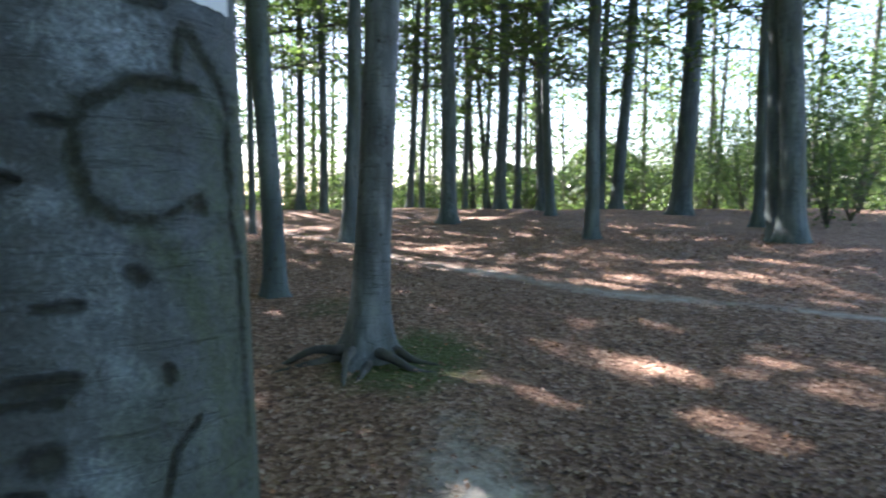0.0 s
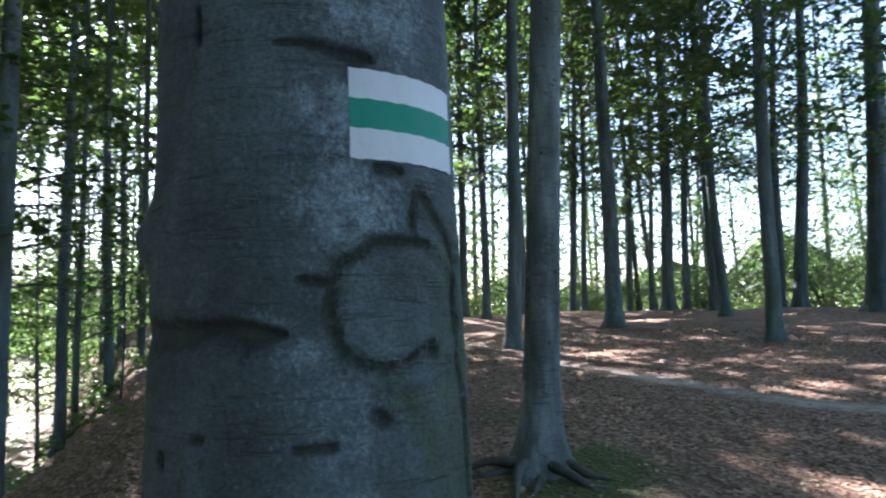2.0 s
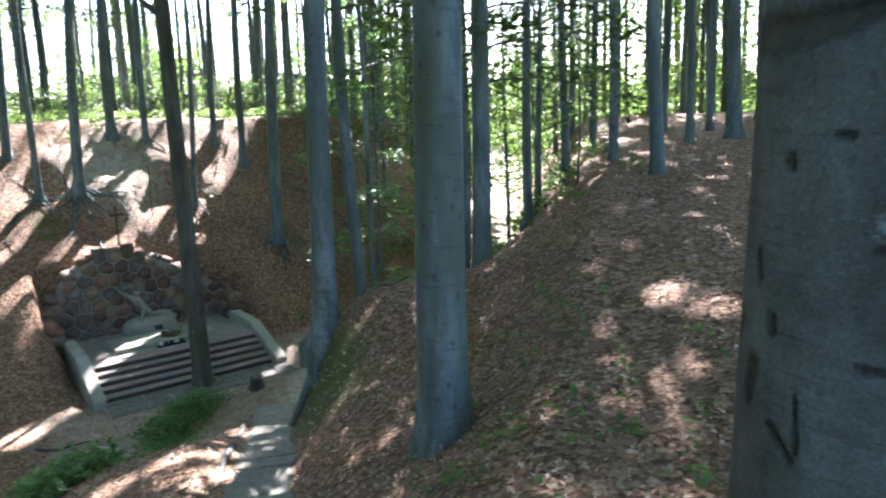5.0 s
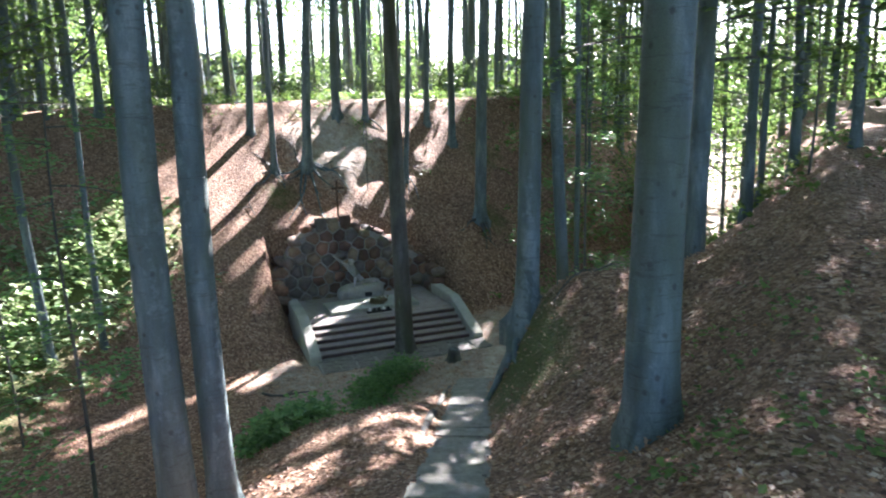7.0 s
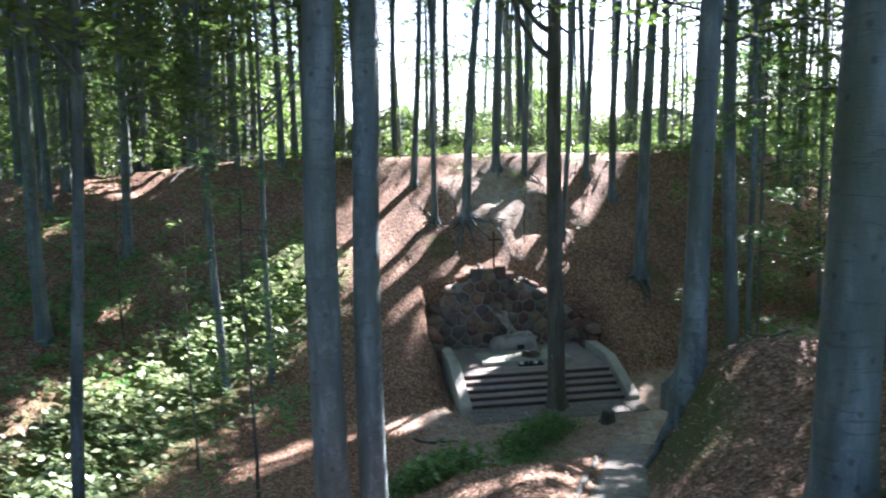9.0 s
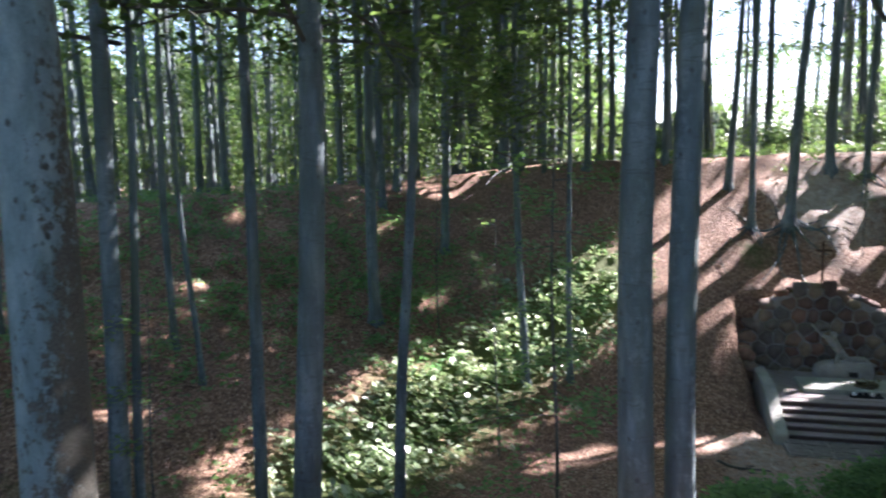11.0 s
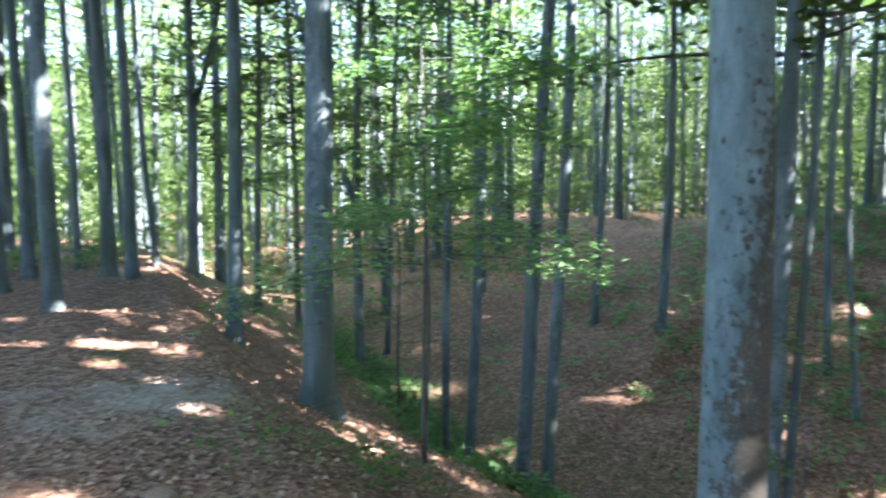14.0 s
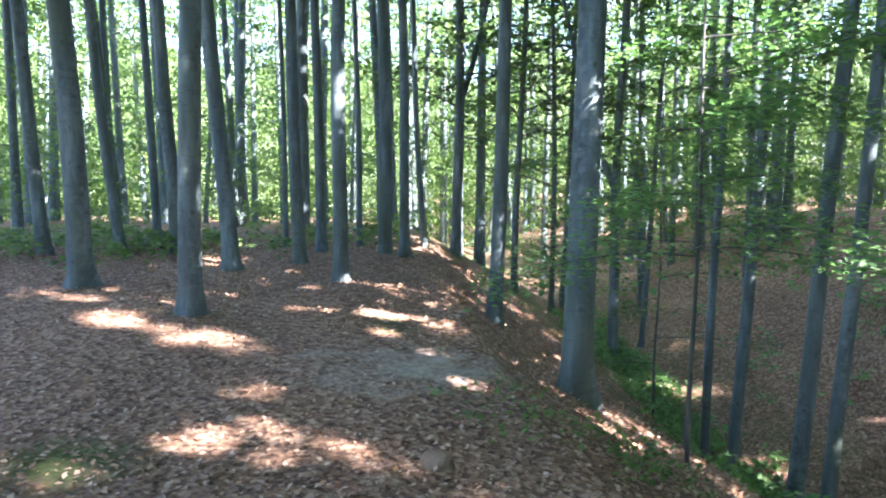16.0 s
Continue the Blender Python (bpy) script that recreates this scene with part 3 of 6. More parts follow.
# ---- beeches ----
# places chosen to be sunny, through gaps cut in the crowns: the herbs in the hollow, the bank over the memorial, the
# crest, the hollow way, and the dapples on the ridge
GAP_ROWS = [
    [(-12.2, -5.6, -3.8, 0.92), (-13.2, -4.5, -4.0, 1.22), (-14.5, -4.0, -4.0, 1.32), (-16.2, -3.2, -3.8, 1.42), (-17.9, -1.9, -3.8, 1.32), (-19.4, -1.0, -3.3, 1.22), (-20.8, 0.1, -2.7, 1.22), (-22.3, 1.0, -1.8, 1.12)],
    [(-25.3, 6.8, 0.3, 1.17), (-25.3, 7.8, 0.3, 1.22), (-25.2, 9.2, 0.4, 1.22), (-24.3, 9.9, -0.2, 1.12), (-26.4, 9.2, 1.4, 1.22), (-23.4, 6.5, -1.4, 0.77), (-22.9, 7.9, -1.6, 0.92), (-22.5, 9.0, -1.8, 0.92), (-26.6, 11.5, 1.3, 1.22)],
    [(-28.5, 6.0, 1.9, 1.20), (-28.7, 9.0, 1.9, 1.30), (-28.6, 12.0, 1.9, 1.20), (-27.0, 14.5, 1.5, 1.10), (-29.5, 2.5, 1.9, 0.80), (-29.6, -0.8, 1.8, 0.70), (-29.0, -3.5, 1.5, 0.70), (-28.5, -6.0, 1.2, 0.60)],
    [(-17.0, 9.6, -4.8, 0.19), (-16.5, 8.8, -4.8, 0.15), (-15.6, 0.3, -4.6, 0.19), (-16.4, 1.9, -4.7, 0.15), (-16.8, 3.2, -4.7, 0.19), (-14.5, -0.6, -4.5, 0.19), (-17.9, 5.0, -4.3, 0.19), (-18.6, 5.9, -4.1, 0.15), (-19.9, 6.2, -4.1, 0.15)],
    [(-21.2, 24.0, -3.5, 0.81), (-18.5, 19.0, -3.9, 0.71), (-13.2, 11.2, -4.4, 0.21)],
    [(1.03, -7.2, 0.15, 0.07), (2.0, -7.9, 0.2, 0.04), (2.9, -9.6, 0.2, 0.09), (-1.4, -10.1, 0.15, 0.09), (-2.3, -11.0, -0.1, 0.14), (-3.0, -11.8, -0.3, 0.04), (0.1, -4.7, 0.0, 0.04), (1.35, -4.4, 0.0, 0.04), (1.5, -13.5, 0.2, 0.24), (-7.9, -14.6, -3.0, 0.19), (-7.9, -11.4, -3.4, 0.14), (-7.2, -9.0, -3.4, 0.09)],
    [(2.2, 10.0, 0.6, 0.11), (1.7, 6.1, 0.27, 0.04), (3.1, 6.3, 0.3, 0.04), (2.9, 5.5, 0.25, 0.04), (1.95, 4.65, 0.2, 0.04), (1.0, 20.6, 1.3, 0.26), (-4.5, 22.3, 1.4, 0.26), (-0.2, 14.0, 0.8, 0.11), (5.5, 12.0, 0.8, 0.16), (6.0, 18.5, 1.2, 0.26)],
    [(-12.0, -8.6, -2.9, 0.12), (-17.0, -9.6, -1.1, 0.12), (-21.5, -10.5, 0.5, 0.12), (-10.6, -11.2, -2.7, 0.12), (-20.5, -4.2, -2.1, 0.12), (-23.5, -6.5, -0.4, 0.12)],
]
# lowest and highest bough, reach, boughs, leaves on each, length of a leaf
CROWNS = {
    "high": (9.0, 14, 3.9, 16, 90, 0.17, leaf),
    "mid": (4.5, 12.5, 3.4, 32, 80, 0.185, leaf),
    "skirt": (5.8, 10.4, 3.2, 30, 100, 0.165, leaf),
    "low": (2.2, 10, 2.7, 38, 100, 0.13, leaf_fresh),
    "thin": (14.5, 20, 2.2, 14, 60, 0.12, leaf_fresh),
}
# gaps cut in the foliage: the place to be sunny that lies behind each in the light's way (x, y, height) and the gap's
# radius
GAPS = np.array(sum(GAP_ROWS, []))


def in_gap(rng, p, size=0.0):
    """Which of the points, as middles of leaves of that size, stand in a gap cut for the sun, with ragged edges."""
    w = np.array(sun_way)
    hit = np.zeros(len(p), bool)
    ragged = rng.uniform(0.8, 1.2, len(p))
    mid = p.mean(0)
    wide = np.linalg.norm(p - mid, axis=1).max() + 2.0
    for x, y, z, r in GAPS:
        far = mid - [x, y, z]
        if np.linalg.norm(far - (far @ w) * w) > wide:
            continue
        q = p - [x, y, z]
        k = q @ w
        hit |= (k > 0) & (np.linalg.norm(q - k[:, None] * w, axis=1) < r * ragged + size * 0.8)
    return hit


def in_the_light(x, y, height, reach=0.25):
    """Whether an upright stem at this place would stand in the light's way to a sunny place of some width."""
    z = ground(x, y) + np.arange(0.5, height, 0.5)
    w = np.array(sun_way)
    for gx, gy, gz, r in GAPS[GAPS[:, 3] > 0.3]:
        q = np.stack([np.full(len(z), x - gx), np.full(len(z), y - gy), z - gz], 1)
        k = q @ w
        if np.any((k > 4) & (np.linalg.norm(q - k[:, None] * w, axis=1) < min(r, 0.8) * 0.8 + reach)):
            return True
    return False


def trunk_mesh(seed, d, lean, height, roots, sides=14, mat=None, fork=False):
    rng = np.random.default_rng(seed)
    low = np.array([-0.35, -0.1, 0.0, 0.07, 0.15, 0.26, 0.42, 0.65, 1.0])
    zz = np.concatenate([low, np.linspace(1.5, height, 22)])
    phase, amp = rng.uniform(0, 6.3, 4), rng.uniform(0.02, 0.09, 2)
    wob = lambda z: np.stack([amp[0] * np.sin(z * 0.42 + phase[0]) * np.minimum(1, z / 3), amp[1] * np.sin(z * 0.37 + phase[1]) * np.minimum(1, z / 3), 0 * z], 1)
    zc = np.maximum(zz, 0)
    pts = np.stack([lean[0] * zc, lean[1] * zc, zz], 1) + wob(zc)
    taper = d / 2 * (1.06 - 0.9 * (zc / height) ** 1.15)
    flare = np.exp(-zc / (0.16 + d * 0.45))
    lobes = rng.integers(4, 7)

    def shape(points, ang):
        f = flare[:, None]
        lobe = np.maximum(0, np.cos(lobes * ang + phase[2])) ** 1.5 + 0.4 * np.maximum(0, np.cos(3 * ang + phase[3]))
        ripple = 1 + 0.025 * np.sin(3 * ang + points[:, 2:3] * 0.8) + 0.018 * np.sin(5 * ang - points[:, 2:3] * 1.7)
        return ripple * (1 + roots * f * (0.45 + (0.6 if roots > 1 else 1.0) * lobe[None, :] * f))

    parts_list = [tube(pts, taper, sides, shape)]
    # limbs in the upper half
    for k in range(5):
        z0 = height * rng.uniform(0.38, 0.75)
        head, ln = rng.uniform(0, 6.28), rng.uniform(2.5, 4.5)
        s = np.array([np.interp(z0, zz, pts[:, i]) for i in range(3)])
        u = np.linspace(0, 1, 7)
        arm = s + np.stack([np.cos(head) * ln * u ** 0.8 * 0.6, np.sin(head) * ln * u ** 0.8 * 0.6, ln * (0.25 * u + 0.75 * u ** 1.4)], 1)
        parts_list.append(tube(arm, np.interp(z0, zz, taper) * np.linspace(0.55, 0.08, 7), 6))
    if fork:
        z0, head = 4.2, phase[0]
        s = np.array([np.interp(z0, zz, pts[:, i]) for i in range(3)])
        u = np.linspace(0, 1, 10)
        arm = s + np.stack([np.cos(head) * 2.4 * u ** 0.8, np.sin(head) * 2.4 * u ** 0.8, 9 * u], 1)
        parts_list.append(tube(arm, np.interp(z0, zz, taper) * np.linspace(0.75, 0.15, 10), 9))
    v, f = join_arrays(parts_list)
    return mesh_of("trunk", v, f, [mat or bark], flat=False)


TREE_COUNT = [0]


def beech(x, y, d, lx=0.0, ly=0.0, crown="high", height=0.0, roots=0.5, mat=None, fork=False, label="", canopy=1.0):
    """A beech standing at (x, y) with its stem's width d and its lean per metre of height."""
    TREE_COUNT[0] += 1
    k = TREE_COUNT[0]
    rng = np.random.default_rng(1000 + k)
    height = height or float(np.clip(14 + d * 22, 13, 25) * rng.uniform(0.92, 1.08))
    lx, ly = float(np.clip(lx, -0.1, 0.1)), float(np.clip(ly, -0.1, 0.1))
    tree = empty_at("beech_tree", x, y, ground(x, y))
    tagged(tree, label or ("slender young beech with smooth grey bark" if d < 0.18 else "tall beech with smooth blue-grey bark"), "tree", "beeches of the wood")
    child("trunk", trunk_mesh(k, d, (lx, ly), height, roots, 18 if d > 0.25 else 11, mat, fork), tree)
    if roots > 1:
        # roots that run out over the ground
        for i in range(5):
            head = i * 1.26 + rng.uniform(-0.4, 0.4)
            u = np.linspace(0, 1, 9)
            reach = rng.uniform(0.55, 1.3)
            bend = rng.uniform(-0.5, 0.5)
            rx = np.cos(head + bend * u) * (d * 0.45 + reach * u)
            ry = np.sin(head + bend * u) * (d * 0.45 + reach * u)
            rz = land(x + rx, y + ry) - ground(x, y) + 0.03 * (1 - u) ** 2 - 0.005 - 0.05 * u
            v, f = tube(np.stack([rx, ry, rz], 1), d * np.array([0.2, 0.17, 0.14, 0.12, 0.1, 0.085, 0.07, 0.05, 0.03]), 8)
            child("root", mesh_of("root", v, f, [bark_dark], flat=False), tree, "dark mossy root")
    if crown:
        s = float(np.clip(height / 21.5, 0.55, 1.15))
        base = np.array([x, y, ground(x, y)])
        s = max(s, 0.97) if crown == "thin" else s
        low, high, radius, boughs, leaves, size, green = CROWNS[crown]
        child("crown", crown_mesh("crown", 3000 + k, base, s, (lx, ly), low, high, radius * (0.75 + 0.25 * s), boughs, leaves, size, green), tree, "layered boughs of green beech leaves")
        if canopy > 0:
            # layer of large leaves, mostly out of view, added to cast shade
            child("canopy", crown_mesh("canopy", 6000 + k, base, max(s, 0.85), (lx, ly), 13.5, 20, 4.6 * canopy, 40, *((26, 0.44) if y > 14 and x > -22 else (20, 0.6)), top_narrow=0.6), tree, "top of the crown, added for shade")
    return tree


# the stems of the wood, as they stand; their crowns are partly chosen for shade
beech(-0.68, 6.34, 0.29, 0.059, 0.006, "high", roots=1.5, mat=bark_rough)
beech(-1.98, 14.81, 0.30, 0.041, 0.005, "high")
beech(0.12, 19.20, 0.41, -0.009, 0.000, "mid")
beech(1.88, 24.25, 0.38, 0.018, -0.001, "mid")
beech(3.27, 23.84, 0.34, -0.019, 0.003, "mid")
beech(3.25, 21.87, 0.28, -0.028, 0.004, "mid")
beech(3.18, 15.57, 0.30, 0.009, -0.002, "mid")
beech(5.79, 26.69, 0.30, 0.036, -0.008, "mid")
beech(6.16, 25.57, 0.42, 0.056, -0.014, "mid")
beech(7.29, 22.12, 0.59, 0.042, -0.014, "mid")
beech(-4.78, 23.87, 0.27, 0.010, 0.002, "mid")
beech(-3.86, 23.02, 0.26, -0.003, -0.001, "mid")
beech(-1.25, 26.31, 0.25, 0.043, 0.002, "mid")
beech(-0.85, 27.32, 0.22, 0.018, 0.001, "mid")
beech(0.84, 28.32, 0.22, 0.036, -0.001, "mid")
beech(2.76, 27.18, 0.26, 0.041, -0.004, "mid")
beech(1.68, 29.28, 0.21, 0.030, -0.002, "mid")
beech(-2.16, 9.25, 0.26, -0.028, -0.007, "high")
beech(-4.47, 16.77, 0.16, -0.000, -0.000, "mid")
beech(7.08, 14.70, 0.49, -0.029, 0.014, "mid")
beech(6.93, 15.10, 0.34, -0.029, 0.013, "mid")
beech(8.15, 18.61, 0.32, 0.014, -0.006, "mid")
beech(-6.55, 10.94, 0.22, -0.015, -0.009, "thin")
beech(-8.63, 12.71, 0.18, 0.002, 0.002, "thin")
beech(-10.71, 14.92, 0.17, 0.009, 0.007, "thin", canopy=1.4)
beech(-10.63, 13.73, 0.20, -0.005, -0.004, "thin", canopy=1.4)
beech(-10.02, 11.65, 0.19, 0.009, 0.008, "thin")
beech(-11.13, 13.33, 0.14, 0.008, 0.006, "low", canopy=1.4)
beech(-8.03, 8.19, 0.28, 0.011, 0.011, "high")
beech(-9.21, 8.98, 0.14, 0.007, 0.008, "mid")
beech(-3.97, 3.61, 0.35, 0.002, 0.003, "high")
beech(-8.53, 5.50, 0.31, 0.022, 0.034, "skirt", roots=0.95)
beech(-9.61, 6.95, 0.20, -0.011, -0.016, "skirt")
beech(-9.71, 7.31, 0.09, -0.013, -0.018, "thin")
beech(-17.03, 7.17, 0.44, -0.003, -0.007, "high", mat=bark_dark)
beech(-8.41, 15.41, 0.17, -0.008, -0.004, "mid")
beech(-9.13, 17.80, 0.16, -0.020, -0.010, "mid")
beech(-7.88, 16.45, 0.32, -0.004, -0.002, "thin")
beech(-24.23, 6.80, 0.30, 0.019, 0.068, "thin", roots=1.1)
beech(-26.04, 8.54, 0.30, 0.009, 0.028, "thin", height=16.0)
beech(-25.82, 9.60, 0.22, 0.006, 0.017, "thin")
beech(-24.47, 5.71, 0.20, 0.005, 0.020, "thin", roots=1.1)
beech(-26.02, 5.32, 0.25, 0.010, 0.051, "thin", height=16.0)
beech(-35.25, 8.85, 0.35, 0.007, 0.029, "thin")
beech(-35.78, 6.36, 0.29, 0.003, 0.017, "thin")
beech(-23.28, 10.07, 0.18, 0.016, 0.036, "thin")
beech(-25.23, 11.87, 0.22, 0.013, 0.028, "thin")
beech(-24.35, 12.48, 0.26, 0.016, 0.030, "thin")
beech(-21.54, 12.07, 0.39, 0.019, 0.034, "thin", canopy=1.4)
beech(-29.23, 16.04, 0.34, 0.005, 0.010, "thin")
beech(-28.59, 17.15, 0.26, 0.007, 0.011, "thin")
beech(-6.61, 0.53, 0.31, 0.001, 0.017, "skirt")
beech(-6.87, 0.95, 0.26, 0.001, 0.006, "thin")
beech(-34.02, -4.39, 0.60, 0.003, -0.025, "mid")
beech(-28.43, -2.00, 0.32, -0.002, 0.020, "thin")
beech(-4.02, -3.18, 0.40, 0.004, -0.004, "high", mat=bark_mottled)
beech(-7.28, -5.18, 0.22, -0.019, 0.026, "thin")
beech(-7.58, -5.10, 0.11, -0.013, 0.019, "high")
beech(-9.36, -4.40, 0.19, -0.002, 0.005, "high")
beech(-7.75, -3.11, 0.31, -0.014, 0.034, "skirt")
beech(-10.51, -2.68, 0.17, -0.011, 0.045, "high")
beech(-18.47, -5.23, 0.30, 0.001, -0.005, "high")
beech(-23.57, -4.19, 0.26, -0.003, 0.019, "mid")
beech(-25.57, -6.85, 0.25, -0.003, 0.012, "mid")
beech(-13.85, -7.77, 0.12, 0.020, -0.035, "thin")
beech(-14.68, -8.87, 0.16, -0.001, 0.001, "high")
beech(-13.09, -11.96, 0.20, -0.013, 0.014, "high")
beech(-12.78, -13.92, 0.18, -0.020, 0.018, "high")
beech(-18.20, -1.18, 0.20, 0.002, -0.025, "skirt")
beech(-18.54, -0.05, 0.15, -0.000, -0.004, "thin")
beech(-35.28, -5.82, 0.28, 0.002, -0.011, "mid")
beech(-2.65, -10.37, 0.21, -0.032, 0.008, "high")
beech(-2.74, -7.22, 0.30, -0.009, 0.003, "high")
beech(-7.48, -17.00, 0.25, -0.011, 0.005, "high", fork=True)
beech(-6.31, -10.61, 0.14, -0.004, 0.002, "thin")
beech(-6.36, -9.99, 0.18, -0.037, 0.024, "high")
beech(-5.94, -7.98, 0.20, -0.049, 0.036, "high")
beech(-5.86, -7.29, 0.16, -0.024, 0.019, "high")
beech(-8.57, -17.59, 0.15, -0.038, 0.018, "mid")
beech(3.09, -10.66, 0.30, 0.037, 0.011, "high")
beech(1.28, -8.35, 0.24, -0.009, -0.001, "high")
beech(1.23, -11.75, 0.24, 0.059, 0.007, "high")
beech(0.21, -13.00, 0.22, 0.033, 0.001, "high")
beech(-0.17, -14.82, 0.20, 0.017, -0.000, "high")
beech(-0.42, -10.59, 0.21, -0.017, 0.001, "high")
beech(-1.43, -14.41, 0.25, 0.014, -0.001, "high")
beech(-1.74, -13.73, 0.19, 0.019, -0.002, "high")
beech(-2.53, -16.34, 0.13, 0.057, -0.009, "thin")
beech(-3.91, -19.63, 0.28, -0.008, 0.002, "mid", fork=True)
beech(4.72, -14.01, 0.23, 0.071, 0.025, "high")
beech(3.57, -14.56, 0.19, 0.091, 0.023, "high")
beech(3.11, -15.52, 0.17, 0.034, 0.007, "high")
beech(2.55, -14.58, 0.25, 0.039, 0.007, "high")
beech(-5.60, -19.58, 0.19, -0.019, 0.005, "mid")
beech(-6.94, -20.20, 0.17, 0.011, -0.004, "mid")
beech(-1.03, -16.31, 0.13, 0.012, -0.001, "thin")
beech(0.56, -15.59, 0.11, 0.014, 0.001, "thin")


def bare_roots(x, y, d, heads, reach, seed, mat=None):
    """Roots washed bare on a bank, as parts of a beech that stands at (x, y)."""
    tree = min((o for o in bpy.data.objects if o.name.startswith("beech_tree")), key=lambda o: math.hypot(o.location.x - x, o.location.y - y))
    rng = np.random.default_rng(seed)
    u = np.linspace(0, 1, 12)
    for head in heads:
        far, bend = reach * rng.uniform(0.7, 1.2), rng.uniform(-0.7, 0.7)
        rx, ry = np.cos(head + bend * u) * (d * 0.3 + far * u), np.sin(head + bend * u) * (d * 0.3 + far * u)
        rz = land(x + rx, y + ry) - ground(x, y) + 0.1 * np.sin(np.pi * u) * rng.uniform(0.3, 1.0) + 0.12 * (1 - u) ** 3 - 0.06 * u ** 3
        rz = rz + 0.02 * np.sin(9 * u + head)
        v, f = tube(np.stack([rx, ry, rz], 1), d * (0.04 + 0.13 * (1 - u) ** 1.3), 7)
        child("root", mesh_of("root", v, f, [mat or bark], flat=False), tree, "root washed bare on the bank")


bare_roots(-24.23, 6.80, 0.30, (-0.9, -0.4, 0.1, 0.5, 1.0, 1.4, -1.5), 1.7, 1)
bare_roots(-24.47, 5.71, 0.22, (-0.6, 0.0, 0.7), 1.1, 2)
bare_roots(-25.82, 9.60, 0.24, (-0.5, 0.3, 0.9), 0.9, 4)
bare_roots(-23.28, 10.07, 0.2, (-0.7, 0.1, 0.8), 0.8, 5)
bare_roots(-21.54, 12.07, 0.36, (-1.2, -0.6, -0.1, 0.5), 1.0, 6, bark_dark)
bare_roots(-8.53, 5.50, 0.45, (-1.9, -2.6, -1.2, 2.9, 2.2), 0.8, 7)
bare_roots(-0.68, 6.34, 0.36, (3.6, 4.3, 5.2, 6.0), 0.65, 9, bark_dark)

def beside_the_light(x, y, height, seed):
    """The place nearest to (x, y) where an upright stem leaves the sunny places their light."""
    rng = random.Random(seed)
    for k in range(40):
        a, r = rng.uniform(0, 6.28), 0.09 * k
        px, py = x + r * math.cos(a), y + r * math.sin(a)
        if not in_the_light(px, py, height):
            return px, py
    return x, y


# more beeches behind the far bank and up the valley, several added to shade the hollow: place, width, foliage
for wx, wy, wide, leafy in [
    (-27.4, 21.0, 0.28, "mid"),
    (-31.0, 24.0, 0.30, "mid"),
    (-34.5, 27.0, 0.26, "mid"),
    (-29.6, 1.6, 0.26, "mid"),
    (-31.8, 4.4, 0.28, "mid"),
    (-30.2, -2.2, 0.24, "mid"),
    (-33.0, -8.0, 0.27, "mid"),
    (-28.6, -9.4, 0.22, "mid"),
    (-6.5, 17.5, 0.3, "thin"),
    (-9.2, 21, 0.28, "mid"),
    (-12.5, 24.5, 0.26, "mid"),
    (-14.5, 21.5, 0.25, "mid"),
    (-7.5, 25.5, 0.3, "mid"),
    (-10.5, 17.8, 0.22, "mid"),
    (-3.0, 26, 0.28, "mid"),
    (-33.5, 1.5, 0.28, "mid"),
    (-36, 8.5, 0.3, "mid"),
    (-38, 3.5, 0.26, "mid"),
    (-31.5, -5.5, 0.25, "mid"),
    (-37, -3, 0.28, "mid"),
    (-34.5, 11.5, 0.24, "mid"),
    (-20, 30, 0.28, "mid"),
    (-15.5, 28, 0.26, "mid"),
    (-27.6, 0.6, 0.26, "mid"),
    (-27.4, 3.4, 0.24, "mid"),
    (-29.5, -7.2, 0.25, "mid"),
    (-24.5, -12.5, 0.24, "mid"),
    (-17.6, 20.4, 0.26, "mid"),
    (-22.3, 23.2, 0.24, "mid"),
    (-19.6, 25.8, 0.28, "mid"),
    (-21.0, 18.8, 0.12, "low"),
    (-23.4, 18.2, 0.13, "low"),
    (-15.6, 17.2, 0.12, "low"),
    (-39.9, 21.4, 0.24, "thin"),
    (-40.8, 18.0, 0.28, "thin"),
    (-29.0, 21.8, 0.24, "thin"),
    (-33.4, 25.2, 0.27, "thin"),
]:
    beech(*beside_the_light(wx, wy, 18, int(wx * 10)), wide, 0.01 * math.sin(7 * wx), 0.01 * math.sin(5 * wy), "thin" if -24 < wx < -6 and wy > 15 and leafy == "mid" else leafy, canopy=1.35 if -22 < wx < -14 else 1.0)

# high wood added behind the far crest and along the northern edge, so that its tops, out of view, shade the bank and
# the ridge
plan = random.Random(12)
for row in range(8):
    for col in range(6):
        wx, wy = -30.5 - 3.2 * col + 1.3 * (row % 2) + plan.uniform(-1, 1), 14 + 3.4 * row + plan.uniform(-1.0, 1.0)
        beech(*beside_the_light(wx, wy, 20, row * 10 + col), plan.uniform(0.18, 0.26), plan.uniform(-0.02, 0.02), plan.uniform(-0.02, 0.02), "thin", height=plan.uniform(19, 22), canopy=1.1)
for k in range(16):
    wx, wy = -24 + 1.7 * k + plan.uniform(-0.8, 0.8), 33 + 5 * (k % 3) + plan.uniform(-1.2, 1.2)
    beech(*beside_the_light(wx, wy, 20, k), plan.uniform(0.2, 0.32), plan.uniform(-0.02, 0.02), 0.0, "thin", height=plan.uniform(19, 22))

# unseen beeches to the east, behind the walk, added to dim the skylight on trunks
for k in range(12):
    a, d = radians(225 + 80 * ((k * 0.618) % 1)), 7.5 + 1.1 * k
    beech(-math.sin(a) * d, math.cos(a) * d, plan.uniform(0.22, 0.36), plan.uniform(-0.02, 0.02), plan.uniform(-0.02, 0.02), "high", height=plan.uniform(18, 22), canopy=1.1)

